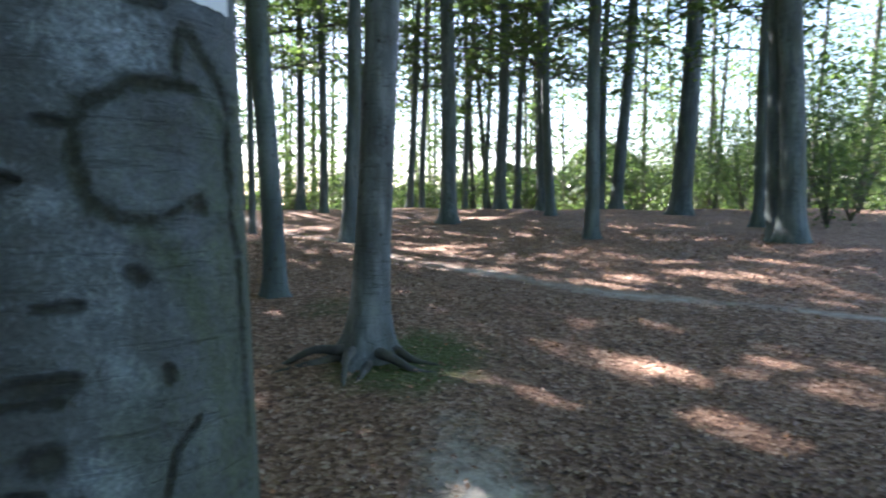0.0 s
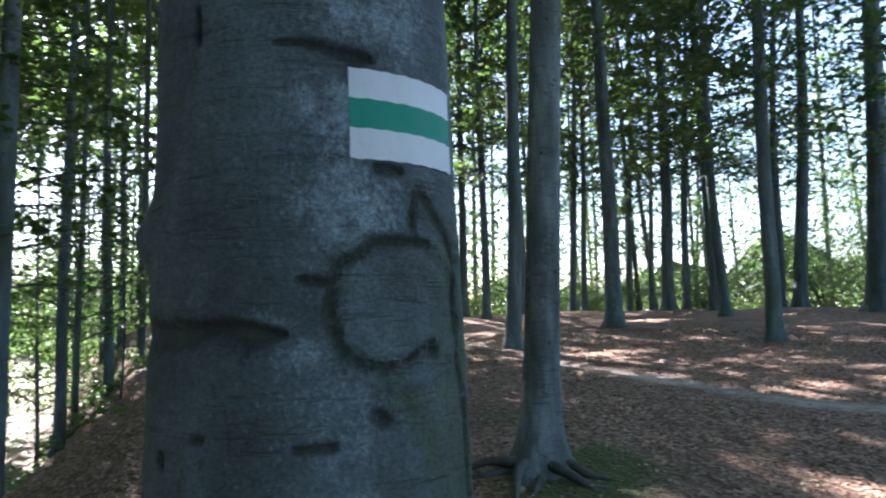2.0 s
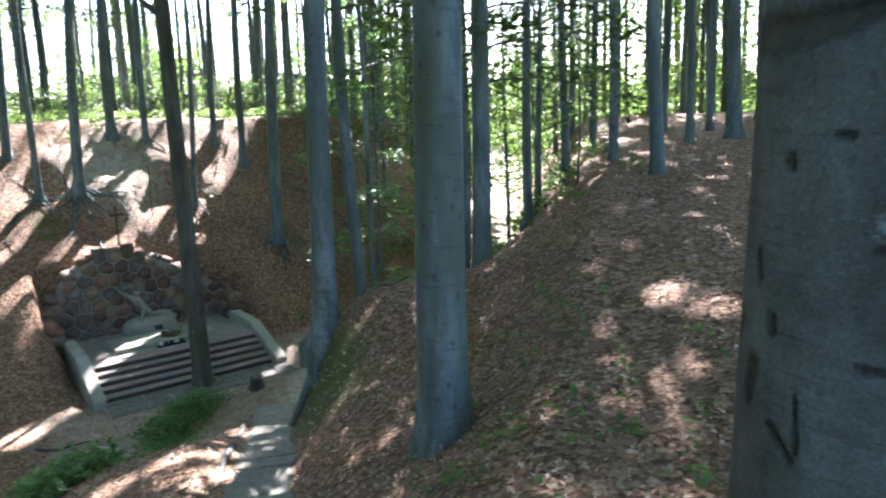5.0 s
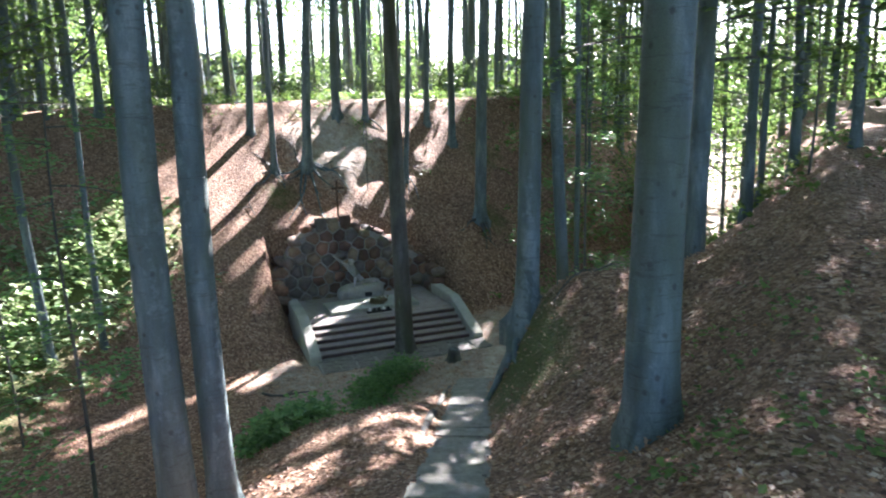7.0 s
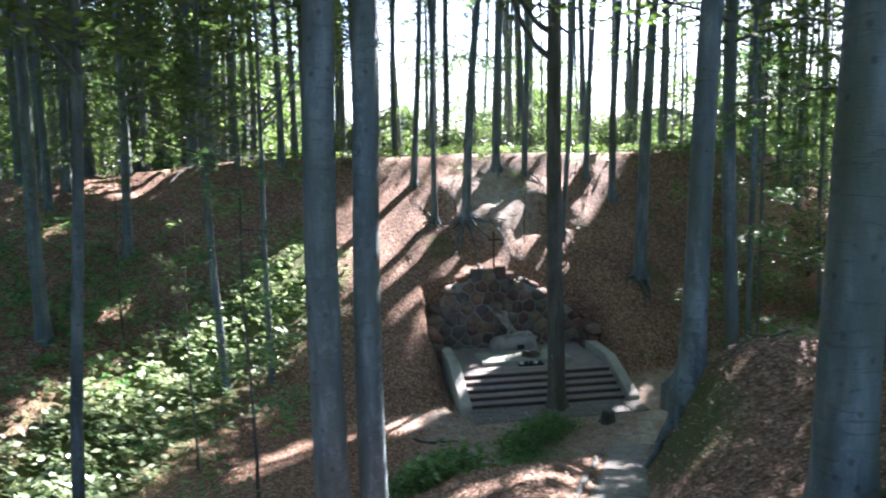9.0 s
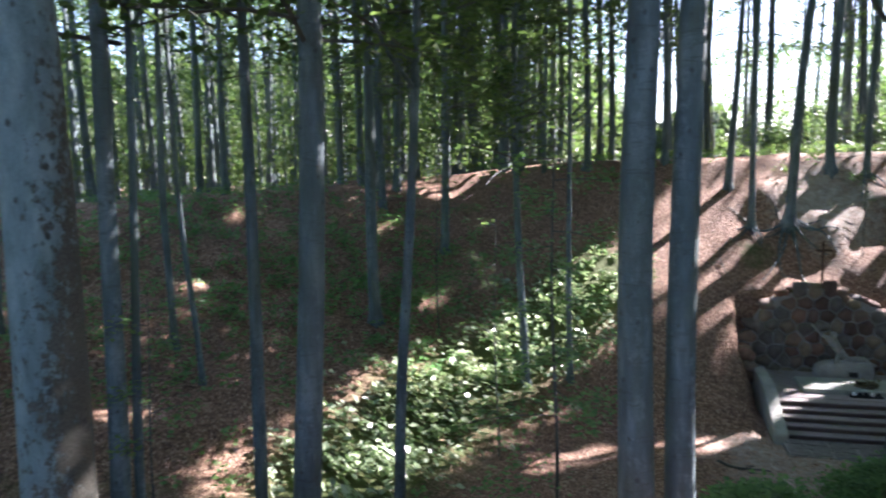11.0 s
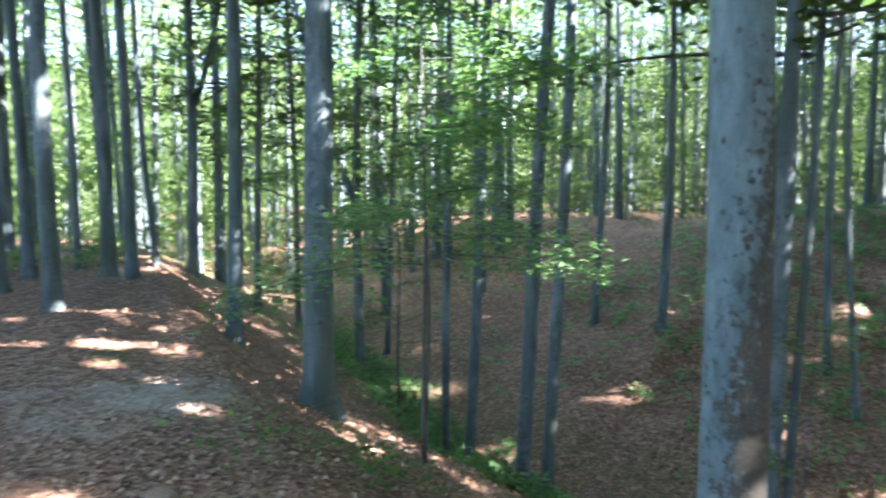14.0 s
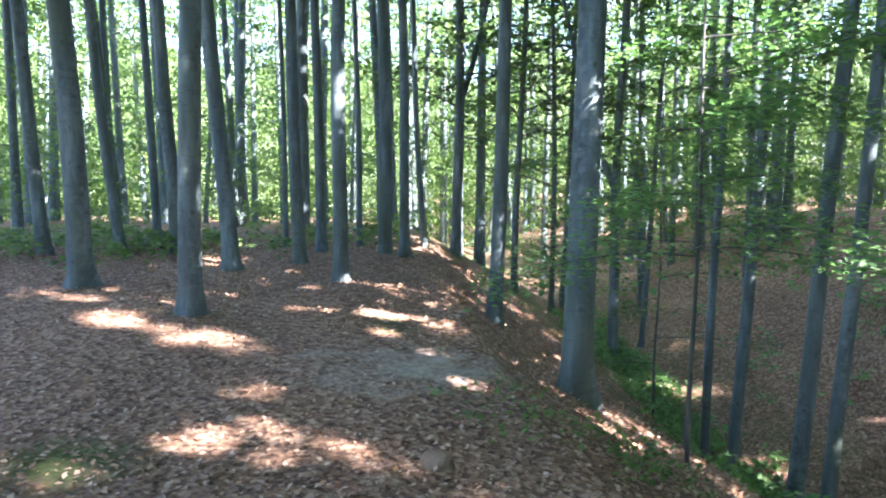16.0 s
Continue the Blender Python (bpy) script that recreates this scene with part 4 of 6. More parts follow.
# ---- the trail tree beside the camera ----
TX, TY = -0.417, 1.091
# marks of the bark as strokes: angle round the stem in degrees, height in metres, half width in millimetres
RING = [[(-27, 1.736, 3), (-39, 1.736, 4), (-47, 1.735, 5), (-52, 1.722, 5), (-59, 1.713, 5), (-61, 1.695, 5), (-62, 1.672, 5), (-60, 1.649, 5), (-57, 1.63, 5), (-51, 1.618, 4)],
        [(-51, 1.618, 4), (-41, 1.615, 3), (-26, 1.639, 2)], [(-33, 1.745, 3), (-32, 1.765, 4), (-30, 1.789, 4), (-26, 1.781, 6), (-21, 1.762, 6), (-15, 1.749, 5), (-11, 1.72, 5)],
        [(-12, 1.732, 3), (-13, 1.684, 3), (-12, 1.626, 3), (-8, 1.584, 3), (-7, 1.4, 2)]]
CREASES = [[(-79, 1.928, 2), (-70, 1.928, 4), (-61, 1.922, 7), (-54, 1.917, 8), (-46, 1.916, 5)], [(-150, 1.65, 17), (-132, 1.65, 18), (-110, 1.651, 13), (-95, 1.657, 8), (-86, 1.653, 11), (-75, 1.65, 3)],
           [(-44, 1.807, 6), (-36, 1.806, 4)], [(-80, 1.48, 6), (-72, 1.481, 9), (-63, 1.485, 7)],
           [(-93, 1.461, 3), (-84, 1.468, 4), (-67, 1.469, 5)], [(-29, 1.435, 3), (-37, 1.411, 3), (-40, 1.373, 3)], [(-72, 1.421, 11), (-69, 1.422, 11)]]
NICKS = [[(-109, 1.974, 3), (-108, 1.939, 5)], [(-70, 1.7, 4), (-64, 1.697, 5)], [(-72, 1.546, 3), (-61, 1.547, 5)], [(-47, 1.573, 6), (-45, 1.567, 6)], [(-38, 1.485, 5), (-38, 1.477, 5)],
         [(-94, 1.359, 4), (-83, 1.359, 4)], [(-112, 1.318, 2), (-110, 1.261, 2)], [(-121, 1.537, 5), (-120, 1.527, 5)], [(-124, 1.382, 5), (-123, 1.369, 5)]]
NICKS_2 = [[(-133, 1.326, 11), (-135, 1.291, 10)], [(-134, 1.442, 4), (-132, 1.417, 4)], [(-120, 1.275, 6), (-112, 1.252, 4)], [(-105, 1.556, 3), (-101, 1.556, 3)], [(-78, 1.396, 3), (-71, 1.394, 3)],
           [(-151, 1.34, 6), (-152, 1.36, 20)], [(-160, 1.75, 14), (-158, 1.76, 14)], [(-95, 2.05, 5), (-88, 2.05, 6)], [(-60, 2.1, 6), (-54, 2.1, 6)], [(-27, 1.628, 6), (-25, 1.628, 6)]]
PALE = [[(-54, 1.962, 18), (-36, 1.968, 24)], [(-57, 1.882, 7), (-56, 1.847, 9), (-58, 1.811, 13), (-55, 1.779, 24), (-45, 1.765, 20)], [(-70, 1.874, 8), (-64, 1.845, 8)], [(-70, 1.773, 7), (-65, 1.773, 12), (-58, 1.745, 9)],
        [(-71, 1.635, 8), (-63, 1.631, 7)], [(-52, 1.495, 10), (-47, 1.478, 13)], [(-58, 1.407, 11), (-51, 1.393, 11)], [(-91, 1.482, 8), (-80, 1.482, 7)], [(-86, 1.667, 4), (-76, 1.662, 4)]]


def stroke_field(ang, z, strokes, soft=1.0):
    """1 on the strokes' lines, a half at their edges, falling to 0 away from them."""
    best = np.zeros(ang.shape)
    x, y = ang * 0.0031, z
    for line in strokes:
        for (a0, z0, w0), (a1, z1, w1) in zip(line[:-1], line[1:]):
            dx, dy = (a1 - a0) * 0.0031, z1 - z0
            u = np.clip(((x - a0 * 0.0031) * dx + (y - z0) * dy) / (dx * dx + dy * dy + 1e-12), 0, 1)
            q = np.hypot(x - a0 * 0.0031 - u * dx, y - z0 - u * dy) / ((w0 + u * (w1 - w0)) * 0.001 * soft)
            best = np.maximum(best, 1 / (1 + q * q))
    return best


def trail_radius(ang, z):
    """Radius of the stem, its dark marks, pale patches and algae, at angles (degrees) and heights."""
    a = np.radians(ang)
    r = 0.172 + 0.03 * np.clip(1.7 - z, -0.6, 0.9) - 0.0022 * np.clip(z - 2.3, 0, 30) + 0.13 * np.exp(-np.clip(z, 0, 9) / 0.22) * (1 + 0.6 * np.cos(5 * a + 1))
    r = r * (1 + 0.012 * np.sin(3 * a + 1.4 * z) + 0.008 * np.sin(5 * a - 2.3 * z + 1) + 0.003 * np.sin(23 * a + 9 * z) * np.sin(17 * z + 3 * a))
    ring = stroke_field(ang, z, RING, 1.9)
    mark = np.maximum.reduce([0.6 * ring, stroke_field(ang, z, CREASES), stroke_field(ang, z, NICKS + NICKS_2)])
    # the callus of a lost limb swells round the ring
    rho = np.hypot((ang + 37) / 23.5, (z - 1.672) / 0.062)
    side = np.exp(-((ang + 5) / 5) ** 2) * smooth(1.80, 1.74, z) * smooth(1.1, 1.3, z)
    r = r - 0.005 * smooth(0.35, 0.8, mark) + 0.004 * np.exp(-((rho - 1.18) / 0.12) ** 2) + 0.003 * np.exp(-((rho - 0.75) / 0.2) ** 2) + 0.005 * side
    # a knob at the stem's far side
    r = r + 0.018 * np.exp(-(((ang + 152) / 9) ** 2 + ((z - 1.755) / 0.03) ** 2))
    pale = np.maximum(stroke_field(ang, z, PALE, 1.7), 0.42 * np.exp(-((ang + 58) / 24) ** 2) * (0.75 + 0.25 * np.sin(z * 13)))
    olive = np.maximum.reduce([0.8 * smooth(-40, -15, ang) * smooth(1.85, 1.7, z), 0.38 * smooth(1.1, 0.8, rho), 0.6 * smooth(-75, -45, ang) * smooth(1.62, 1.45, z), 0.5 * smooth(1.4, 1.1, z), 0.8 * ring, 0.9 * stroke_field(ang, z, [[(-44, 1.61, 16), (-32, 1.57, 20), (-22, 1.5, 22), (-16, 1.38, 24)]])])
    return r, np.clip(mark, 0, 1), np.clip(pale * (1 - 0.6 * (rho < 1.05)), 0, 1), np.clip(olive, 0, 1)


def build_trail_tree():
    tree = empty_at("beech_tree", TX, TY, ground(TX, TY))
    tagged(tree, "stout grey beech with a white and green trail mark", "tree", "beeches of the wood")
    z0 = ground(TX, TY)
    zz = np.concatenate([np.linspace(-0.3, 1.05, 26), np.arange(1.07, 2.12, 0.0042), np.linspace(2.15, 2.5, 8), np.linspace(2.7, 23, 24)])
    ang = np.concatenate([np.arange(-170, 2, 1.15), np.linspace(6, 180, 36)])
    sides = len(ang)
    ga, gz = np.meshgrid(ang, zz)
    r, mark, pale, olive = trail_radius(ga, gz)
    r = np.maximum(r, 0.03)
    v = np.stack([r * np.cos(np.radians(ga)), r * np.sin(np.radians(ga)), gz - z0], -1).reshape(-1, 3)
    i, j = np.meshgrid(np.arange(len(zz) - 1), np.arange(sides), indexing="ij")
    f = np.stack([i * sides + j, i * sides + (j + 1) % sides, (i + 1) * sides + (j + 1) % sides, (i + 1) * sides + j], -1).reshape(-1, 4)
    me = mesh_of("trunk", v, f, [trail_bark], flat=False)
    for name, value in (("mark", mark), ("pale", pale), ("olive", olive)):
        me.attributes.new(name, "FLOAT", "POINT").data.foreach_set("value", value.ravel().astype(np.float32))
    child("trunk", me, tree)
    child("crown", crown_mesh("crown", 2999, np.array([TX, TY, z0]), 1.08, (0, 0), 9.0, 14, 4.2, 16, 90, 0.17), tree, "layered boughs of green beech leaves")
    # the painted mark: white, green, white
    for name, low, high, mat in (("white_stripe", 1.876, 1.906, white_paint), ("green_stripe", 1.8465, 1.8762, green_paint), ("white_stripe", 1.816, 1.8467, white_paint)):
        pa, pz = np.meshgrid(np.linspace(-54, -6, 49), np.linspace(low, high, 6))
        wav = 0.0005 * np.sin(pa * 0.9) * (np.abs(np.linspace(-1, 1, 6))[:, None] > 0.9)
        pr = trail_radius(pa, pz)[0] + 0.0016
        vv = np.stack([pr * np.cos(np.radians(pa)), pr * np.sin(np.radians(pa)), pz + wav - z0], -1).reshape(-1, 3)
        i, j = np.meshgrid(np.arange(5), np.arange(48), indexing="ij")
        ff = np.stack([i * 49 + j, i * 49 + j + 1, (i + 1) * 49 + j + 1, (i + 1) * 49 + j], -1).reshape(-1, 4)
        child(name, mesh_of(name, vv, ff, [mat], flat=False), tree, name.split("_")[0] + " painted stripe of the trail mark")


build_trail_tree()


def small_mark(x, y, high, r):
    """A small painted trail mark on the tree before the steps."""
    tree = min((o for o in bpy.data.objects if o.name.startswith("beech_tree")), key=lambda o: math.hypot(o.location.x - x, o.location.y - y))
    a = np.radians(np.linspace(-52, 28, 13))
    for name, low, top, mat in (("white_stripe", 0.05, 0.085, white_paint), ("green_stripe", 0.0, 0.05, green_paint), ("white_stripe", -0.035, 0.0, white_paint)):
        ga, gz = np.meshgrid(a, np.array([low, top]))
        v = np.stack([r * np.cos(ga) - 0.003 * high, r * np.sin(ga) - 0.007 * high, high + gz], -1).reshape(-1, 3)
        f = np.array([[k, k + 1, k + 14, k + 13] for k in range(12)])
        child(name, mesh_of(name, v, f, [mat], flat=False), tree, name.split("_")[0] + " painted stripe of a small trail mark")


small_mark(-17.03, 7.17, 1.43, 0.222)

# ---- the memorial in the hollow ----
# in its own plan: u to the right along the steps, v back into the bank
M_RIGHT, M_BACK = Vector((0.088, 0.996, 0)), Vector((-0.996, 0.088, 0))


def mem(u, v, w=0.0):
    return Vector((-17.56, 4.98, -4.78)) + M_RIGHT * u + M_BACK * v + Vector((0, 0, w))


def mem_thing(name, u, v, w, label, category, group=""):
    ob = new(name)
    ob.matrix_world = Matrix.Translation(mem(u, v, w)) @ Matrix.Rotation(math.atan2(M_RIGHT.y, M_RIGHT.x), 4, "Z")
    ob.empty_display_size = 0.2
    return tagged(ob, label, category, group)


STEP_RISE, STEP_RUN, MEM_W = 0.118, 0.27, 4.25


def build_steps():
    steps = mem_thing("stone_steps", 0, 0, 0, "broad flight of five red-brown stone steps", "steps")
    for i in range(5):
        deep = STEP_RUN + 0.06 if i < 4 else 3.2
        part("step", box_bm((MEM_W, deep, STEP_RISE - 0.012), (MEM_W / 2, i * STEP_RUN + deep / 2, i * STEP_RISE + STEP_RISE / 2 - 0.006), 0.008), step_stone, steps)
        # treads and terrace carry the skylight as a paler colour
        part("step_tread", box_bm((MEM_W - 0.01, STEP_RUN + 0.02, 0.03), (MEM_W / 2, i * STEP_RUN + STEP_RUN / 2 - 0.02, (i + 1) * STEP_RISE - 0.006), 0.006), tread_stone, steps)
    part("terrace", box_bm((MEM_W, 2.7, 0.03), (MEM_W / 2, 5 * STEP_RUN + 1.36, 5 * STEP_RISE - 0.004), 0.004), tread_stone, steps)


def build_flanks():
    for u, out in ((-0.17, -1), (MEM_W + 0.17, 1)):
        wall = mem_thing("flank_wall", u, 0, 0, "low pale concrete wall sloping down beside the steps", "wall", "flank walls of the steps")
        bm = bmesh.new()
        side = [(-0.25, -0.3), (-0.25, 0.16), (-0.12, 0.24), (1.45, 0.86), (3.1, 0.9), (3.1, -0.3)]
        left = [bm.verts.new((-0.15, v, w)) for v, w in side]
        right = [bm.verts.new((0.15, v, w)) for v, w in side]
        bm.faces.new(left[::-1])
        bm.faces.new(right)
        for i in range(len(side)):
            k = (i + 1) % len(side)
            bm.faces.new((left[i], left[k], right[k], right[i]))
        bmesh.ops.recalc_face_normals(bm, faces=bm.faces[:])
        bmesh.ops.bevel(bm, geom=bm.edges[:], offset=0.02, segments=2, affect="EDGES")
        part("body", bm, concrete, wall)


def wall_top(u):
    """Ragged arched top of the rubble wall over its foot."""
    arch = np.interp(u, (-0.5, -0.1, 0.4, 0.9, 1.6, 2.4, 3.2, 3.9, 4.4), (1.1, 1.6, 2.15, 2.52, 2.5, 2.25, 1.85, 1.4, 1.0))
    return float(arch) + 0.05 * math.sin(5.1 * u) + 0.03 * math.sin(11 * u + 1)


def clipped(poly, p, q):
    """The part of a polygon nearer to p than to q."""
    mid, n = ((p[0] + q[0]) / 2, (p[1] + q[1]) / 2), (q[0] - p[0], q[1] - p[1])
    side = [(a[0] - mid[0]) * n[0] + (a[1] - mid[1]) * n[1] for a in poly]
    out = []
    for k, a in enumerate(poly):
        b, sa, sb = poly[(k + 1) % len(poly)], side[k], side[(k + 1) % len(poly)]
        if sa <= 0:
            out.append(a)
        if sa * sb < 0:
            u = sa / (sa - sb)
            out.append((a[0] + u * (b[0] - a[0]), a[1] + u * (b[1] - a[1])))
    return out


def build_wall():
    foot = 5 * STEP_RISE
    wall = mem_thing("memorial_wall", 0, 3.95, foot - 0.1, "arched rubble wall of coloured fieldstones set in grey mortar", "wall")
    bm = bmesh.new()
    us = np.linspace(-0.5, 4.4, 24)
    rows = []
    for v in (0.0, 0.75):
        rows.append(([bm.verts.new((u, v, -0.6)) for u in us], [bm.verts.new((u, v, wall_top(u) - 0.06)) for u in us]))
    for i in range(len(us) - 1):
        (a, b), (c, d) = rows
        bm.faces.new((a[i], a[i + 1], b[i + 1], b[i]))
        bm.faces.new((c[i + 1], c[i], d[i], d[i + 1]))
        bm.faces.new((b[i], b[i + 1], d[i + 1], d[i]))
    for k in (0, -1):
        (a, b), (c, d) = rows
        bm.faces.new((a[k], b[k], d[k], c[k]))
    bmesh.ops.recalc_face_normals(bm, faces=bm.faces[:])
    part("core", bm, mortar, wall)
    # split fieldstones fitted to each other, each with a rounded face standing proud of the mortar
    rng = random.Random(5)
    seeds = []
    for row in range(8):
        for col in range(13):
            p = (-0.45 + 0.4 * col + 0.2 * (row % 2) + rng.uniform(-0.11, 0.11), 0.02 + 0.335 * row + rng.uniform(-0.09, 0.09))
            seeds.append(p)
    for p in seeds:
        if not (-0.6 < p[0] < 4.5 and p[1] < wall_top(p[0]) - 0.05):
            continue
        cell = [(p[0] - 0.4, p[1] - 0.4), (p[0] + 0.4, p[1] - 0.4), (p[0] + 0.4, p[1] + 0.34), (p[0] - 0.4, p[1] + 0.34)]
        for q in seeds:
            if q != p and math.hypot(q[0] - p[0], q[1] - p[1]) < 1.0:
                cell = clipped(cell, p, q)
        mid = (sum(a[0] for a in cell) / len(cell), sum(a[1] for a in cell) / len(cell))
        bm = bmesh.new()
        rings = []
        bulge = rng.uniform(0.05, 0.11)
        for k, out in ((0.93, 0.03), (0.9, -0.035), (0.72, -bulge)):
            ring = []
            for a in cell:
                # corners drawn in, so that the stones are rounded
                far = math.hypot(a[0] - mid[0], a[1] - mid[1])
                pull = k * (0.2 / far) ** 0.22 if far > 0.2 else k
                ring.append(bm.verts.new((mid[0] + (a[0] - mid[0]) * pull, out, mid[1] + (a[1] - mid[1]) * pull)))
            rings.append(ring)
        for a, b in zip(rings[:-1], rings[1:]):
            for k in range(len(cell)):
                bm.faces.new((a[k], a[(k + 1) % len(cell)], b[(k + 1) % len(cell)], b[k]))
        tip = bm.verts.new((mid[0], -bulge - 0.02, mid[1]))
        for k in range(len(cell)):
            bm.faces.new((rings[-1][k], rings[-1][(k + 1) % len(cell)], tip))
        bmesh.ops.recalc_face_normals(bm, faces=bm.faces[:])
        part("stone", bm, fieldstone, wall, "", True)
    shapes = []
    for k in range(7):
        sb = bmesh.new()
        bmesh.ops.create_cube(sb, size=1)
        bmesh.ops.bevel(sb, geom=sb.edges[:], offset=0.24, segments=1, affect="EDGES")
        for vert in sb.verts:
            vert.co *= 1 + 0.14 * noise.noise(vert.co * 2.3 + Vector((k * 7, 0, 0)))
        me = bpy.data.meshes.new("stone")
        sb.to_mesh(me)
        sb.free()
        me.materials.append(fieldstone)
        for p in me.polygons:
            p.use_smooth = True
        shapes.append(me)

    def stone(u, v, w, a, b, c):
        ob = child("stone", rng.choice(shapes), wall)
        ob.location = (u, v, w)
        ob.scale = (a, b, c)
        ob.rotation_euler = (rng.uniform(-0.15, 0.15), rng.uniform(-0.35, 0.35), rng.uniform(-0.15, 0.15))

    # coping stones along the top and the two short return walls
    u = -0.42
    while u < 4.35:
        a = rng.uniform(0.26, 0.44)
        stone(u + a / 2, 0.33, wall_top(u + a / 2) - 0.05, a * 1.05, 0.7, rng.uniform(0.2, 0.3))
        u += a
    for u0 in (-0.48, 4.52):
        for k in range(3):
            for q in range(3):
                stone(u0 + rng.uniform(-0.05, 0.05), -0.2 - k * 0.34, 0.14 + q * 0.3, 0.42, 0.36, 0.32)


def build_cross():
    """The plain wooden cross that stands behind the wall."""
    cross = new("wooden_cross")
    cross.location = (-22.2, 7.15, ground(-22.2, 7.15))
    cross.rotation_euler = (0, 0, math.atan2(M_RIGHT.y, M_RIGHT.x))
    tagged(cross, "plain dark wooden cross standing on the bank behind the wall", "cross")
    tall = -0.55 - ground(-22.2, 7.15)
    part("upright", box_bm((0.06, 0.06, tall + 0.3), (0, 0, tall / 2 - 0.15), 0.008), cross_wood, cross)
    part("crossbar", box_bm((0.42, 0.05, 0.06), (0.02, -0.058, tall - 0.27), 0.008), cross_wood, cross)


def blob(bm, a, b, ra, rb, seg=10):
    """A limb: a tapered rounded rod between two points."""
    a, b = Vector(a), Vector(b)
    m = Matrix.Translation((a + b) / 2) @ (b - a).to_track_quat("Z", "Y").to_matrix().to_4x4()
    bmesh.ops.create_cone(bm, cap_ends=True, segments=seg, radius1=ra, radius2=rb, depth=(b - a).length, matrix=m)
    for p, r in ((a, ra), (b, rb)):
        bmesh.ops.create_uvsphere(bm, u_segments=seg, v_segments=6, radius=r, matrix=Matrix.Translation(p))


def build_statue():
    foot = 5 * STEP_RISE
    rock = mem_thing("pedestal_rock", 2.05, 3.4, foot + 0.008, "rough grey boulder carrying the statue", "pedestal")
    bm = bmesh.new()
    bmesh.ops.create_icosphere(bm, subdivisions=4, radius=1)
    for v in bm.verts:
        p = v.co.copy()
        k = 1 + 0.16 * noise.noise(p * 1.6) + 0.06 * noise.noise(p * 5)
        x, y, z = p * k
        q = lambda t: math.copysign(abs(t) ** 0.6, t)
        v.co = (q(x) * 0.74, q(y) * 0.36, max(0, q(z) * 0.3 + 0.2 + 0.05 * x))
    part("boulder", bm, sandstone, rock, "", True)
    part("plaque", box_bm((0.22, 0.02, 0.13), (0.12, -0.385, 0.2), 0.004), black_stuff, rock, "small dark metal plaque")
    fig = bmesh.new()
    blob(fig, (0.03, 0, 0.56), (-0.16, 0, 0.84), 0.12, 0.1)
    blob(fig, (-0.16, 0, 0.84), (-0.33, 0, 1.1), 0.11, 0.13)
    bmesh.ops.create_uvsphere(fig, u_segments=12, v_segments=8, radius=0.1, matrix=Matrix.Translation((-0.3, -0.06, 1.26)))
    blob(fig, (-0.37, 0, 1.12), (-0.57, -0.02, 1.24), 0.06, 0.05)
    blob(fig, (-0.57, -0.02, 1.24), (-0.83, 0, 1.5), 0.05, 0.032)
    blob(fig, (-0.28, -0.11, 1.08), (-0.2, -0.19, 0.8), 0.055, 0.048)
    blob(fig, (-0.2, -0.19, 0.8), (-0.3, -0.22, 0.5), 0.048, 0.042)
    blob(fig, (0.03, -0.05, 0.56), (0.4, -0.12, 0.62), 0.11, 0.09)
    blob(fig, (0.4, -0.12, 0.62), (0.66, -0.1, 0.44), 0.085, 0.05)
    blob(fig, (0.05, 0.06, 0.54), (0.45, 0.04, 0.52), 0.11, 0.085)
    blob(fig, (0.45, 0.04, 0.52), (0.74, 0.02, 0.42), 0.08, 0.05)
    me = bpy.data.meshes.new("statue")
    fig.to_mesh(me)
    fig.free()
    me.materials.append(sandstone)
    for p in me.polygons:
        p.use_smooth = True
    statue = tagged(new("statue", me), "grey stone reclining statue with one raised arm", "statue")
    statue.matrix_world = rock.matrix_world @ Matrix.Translation((0, 0, -0.06))


def build_slab():
    foot = 5 * STEP_RISE
    slab = mem_thing("memorial_slab", 2.05, 2.35, foot + 0.012, "flat greenish stone slab on the terrace", "slab")
    part("plate", box_bm((2.7, 1.15, 0.12), (0, 0, 0.06), 0.015), slab_stone, slab)
    tray = mem_thing("candle_tray", 2.1, 1.66, foot + 0.012, "long dark tray with burnt-out grave candles", "tray")
    part("tray", box_bm((0.75, 0.16, 0.05), (0, 0, 0.025), 0.01), black_stuff, tray)
    for i in range(5):
        bm = bmesh.new()
        bmesh.ops.create_cone(bm, cap_ends=True, segments=12, radius1=0.045, radius2=0.04, depth=0.07, matrix=Matrix.Translation((-0.28 + 0.14 * i, 0, 0.085)))
        part("candle", bm, white_paint if i % 3 == 0 else black_stuff, tray)
    wreath = mem_thing("wreath", 2.25, 2.2, foot + 0.135, "dried wreath with faded flowers on the slab", "wreath")
    rng = np.random.default_rng(3)
    th = rng.uniform(0, 6.28, 260)
    c = np.stack([0.2 * np.cos(th), 0.2 * np.sin(th), np.abs(rng.normal(0.05, 0.03, 260))], 1) + rng.normal(0, 0.03, (260, 3)) * [1, 1, 0.3]
    v, f = leaf_quads(rng, c, th + 1.57, np.full(260, 0.09), 0.8)
    child("wreath_leaves", mesh_of("wreath_leaves", v, f, [bloom_mat]), wreath)


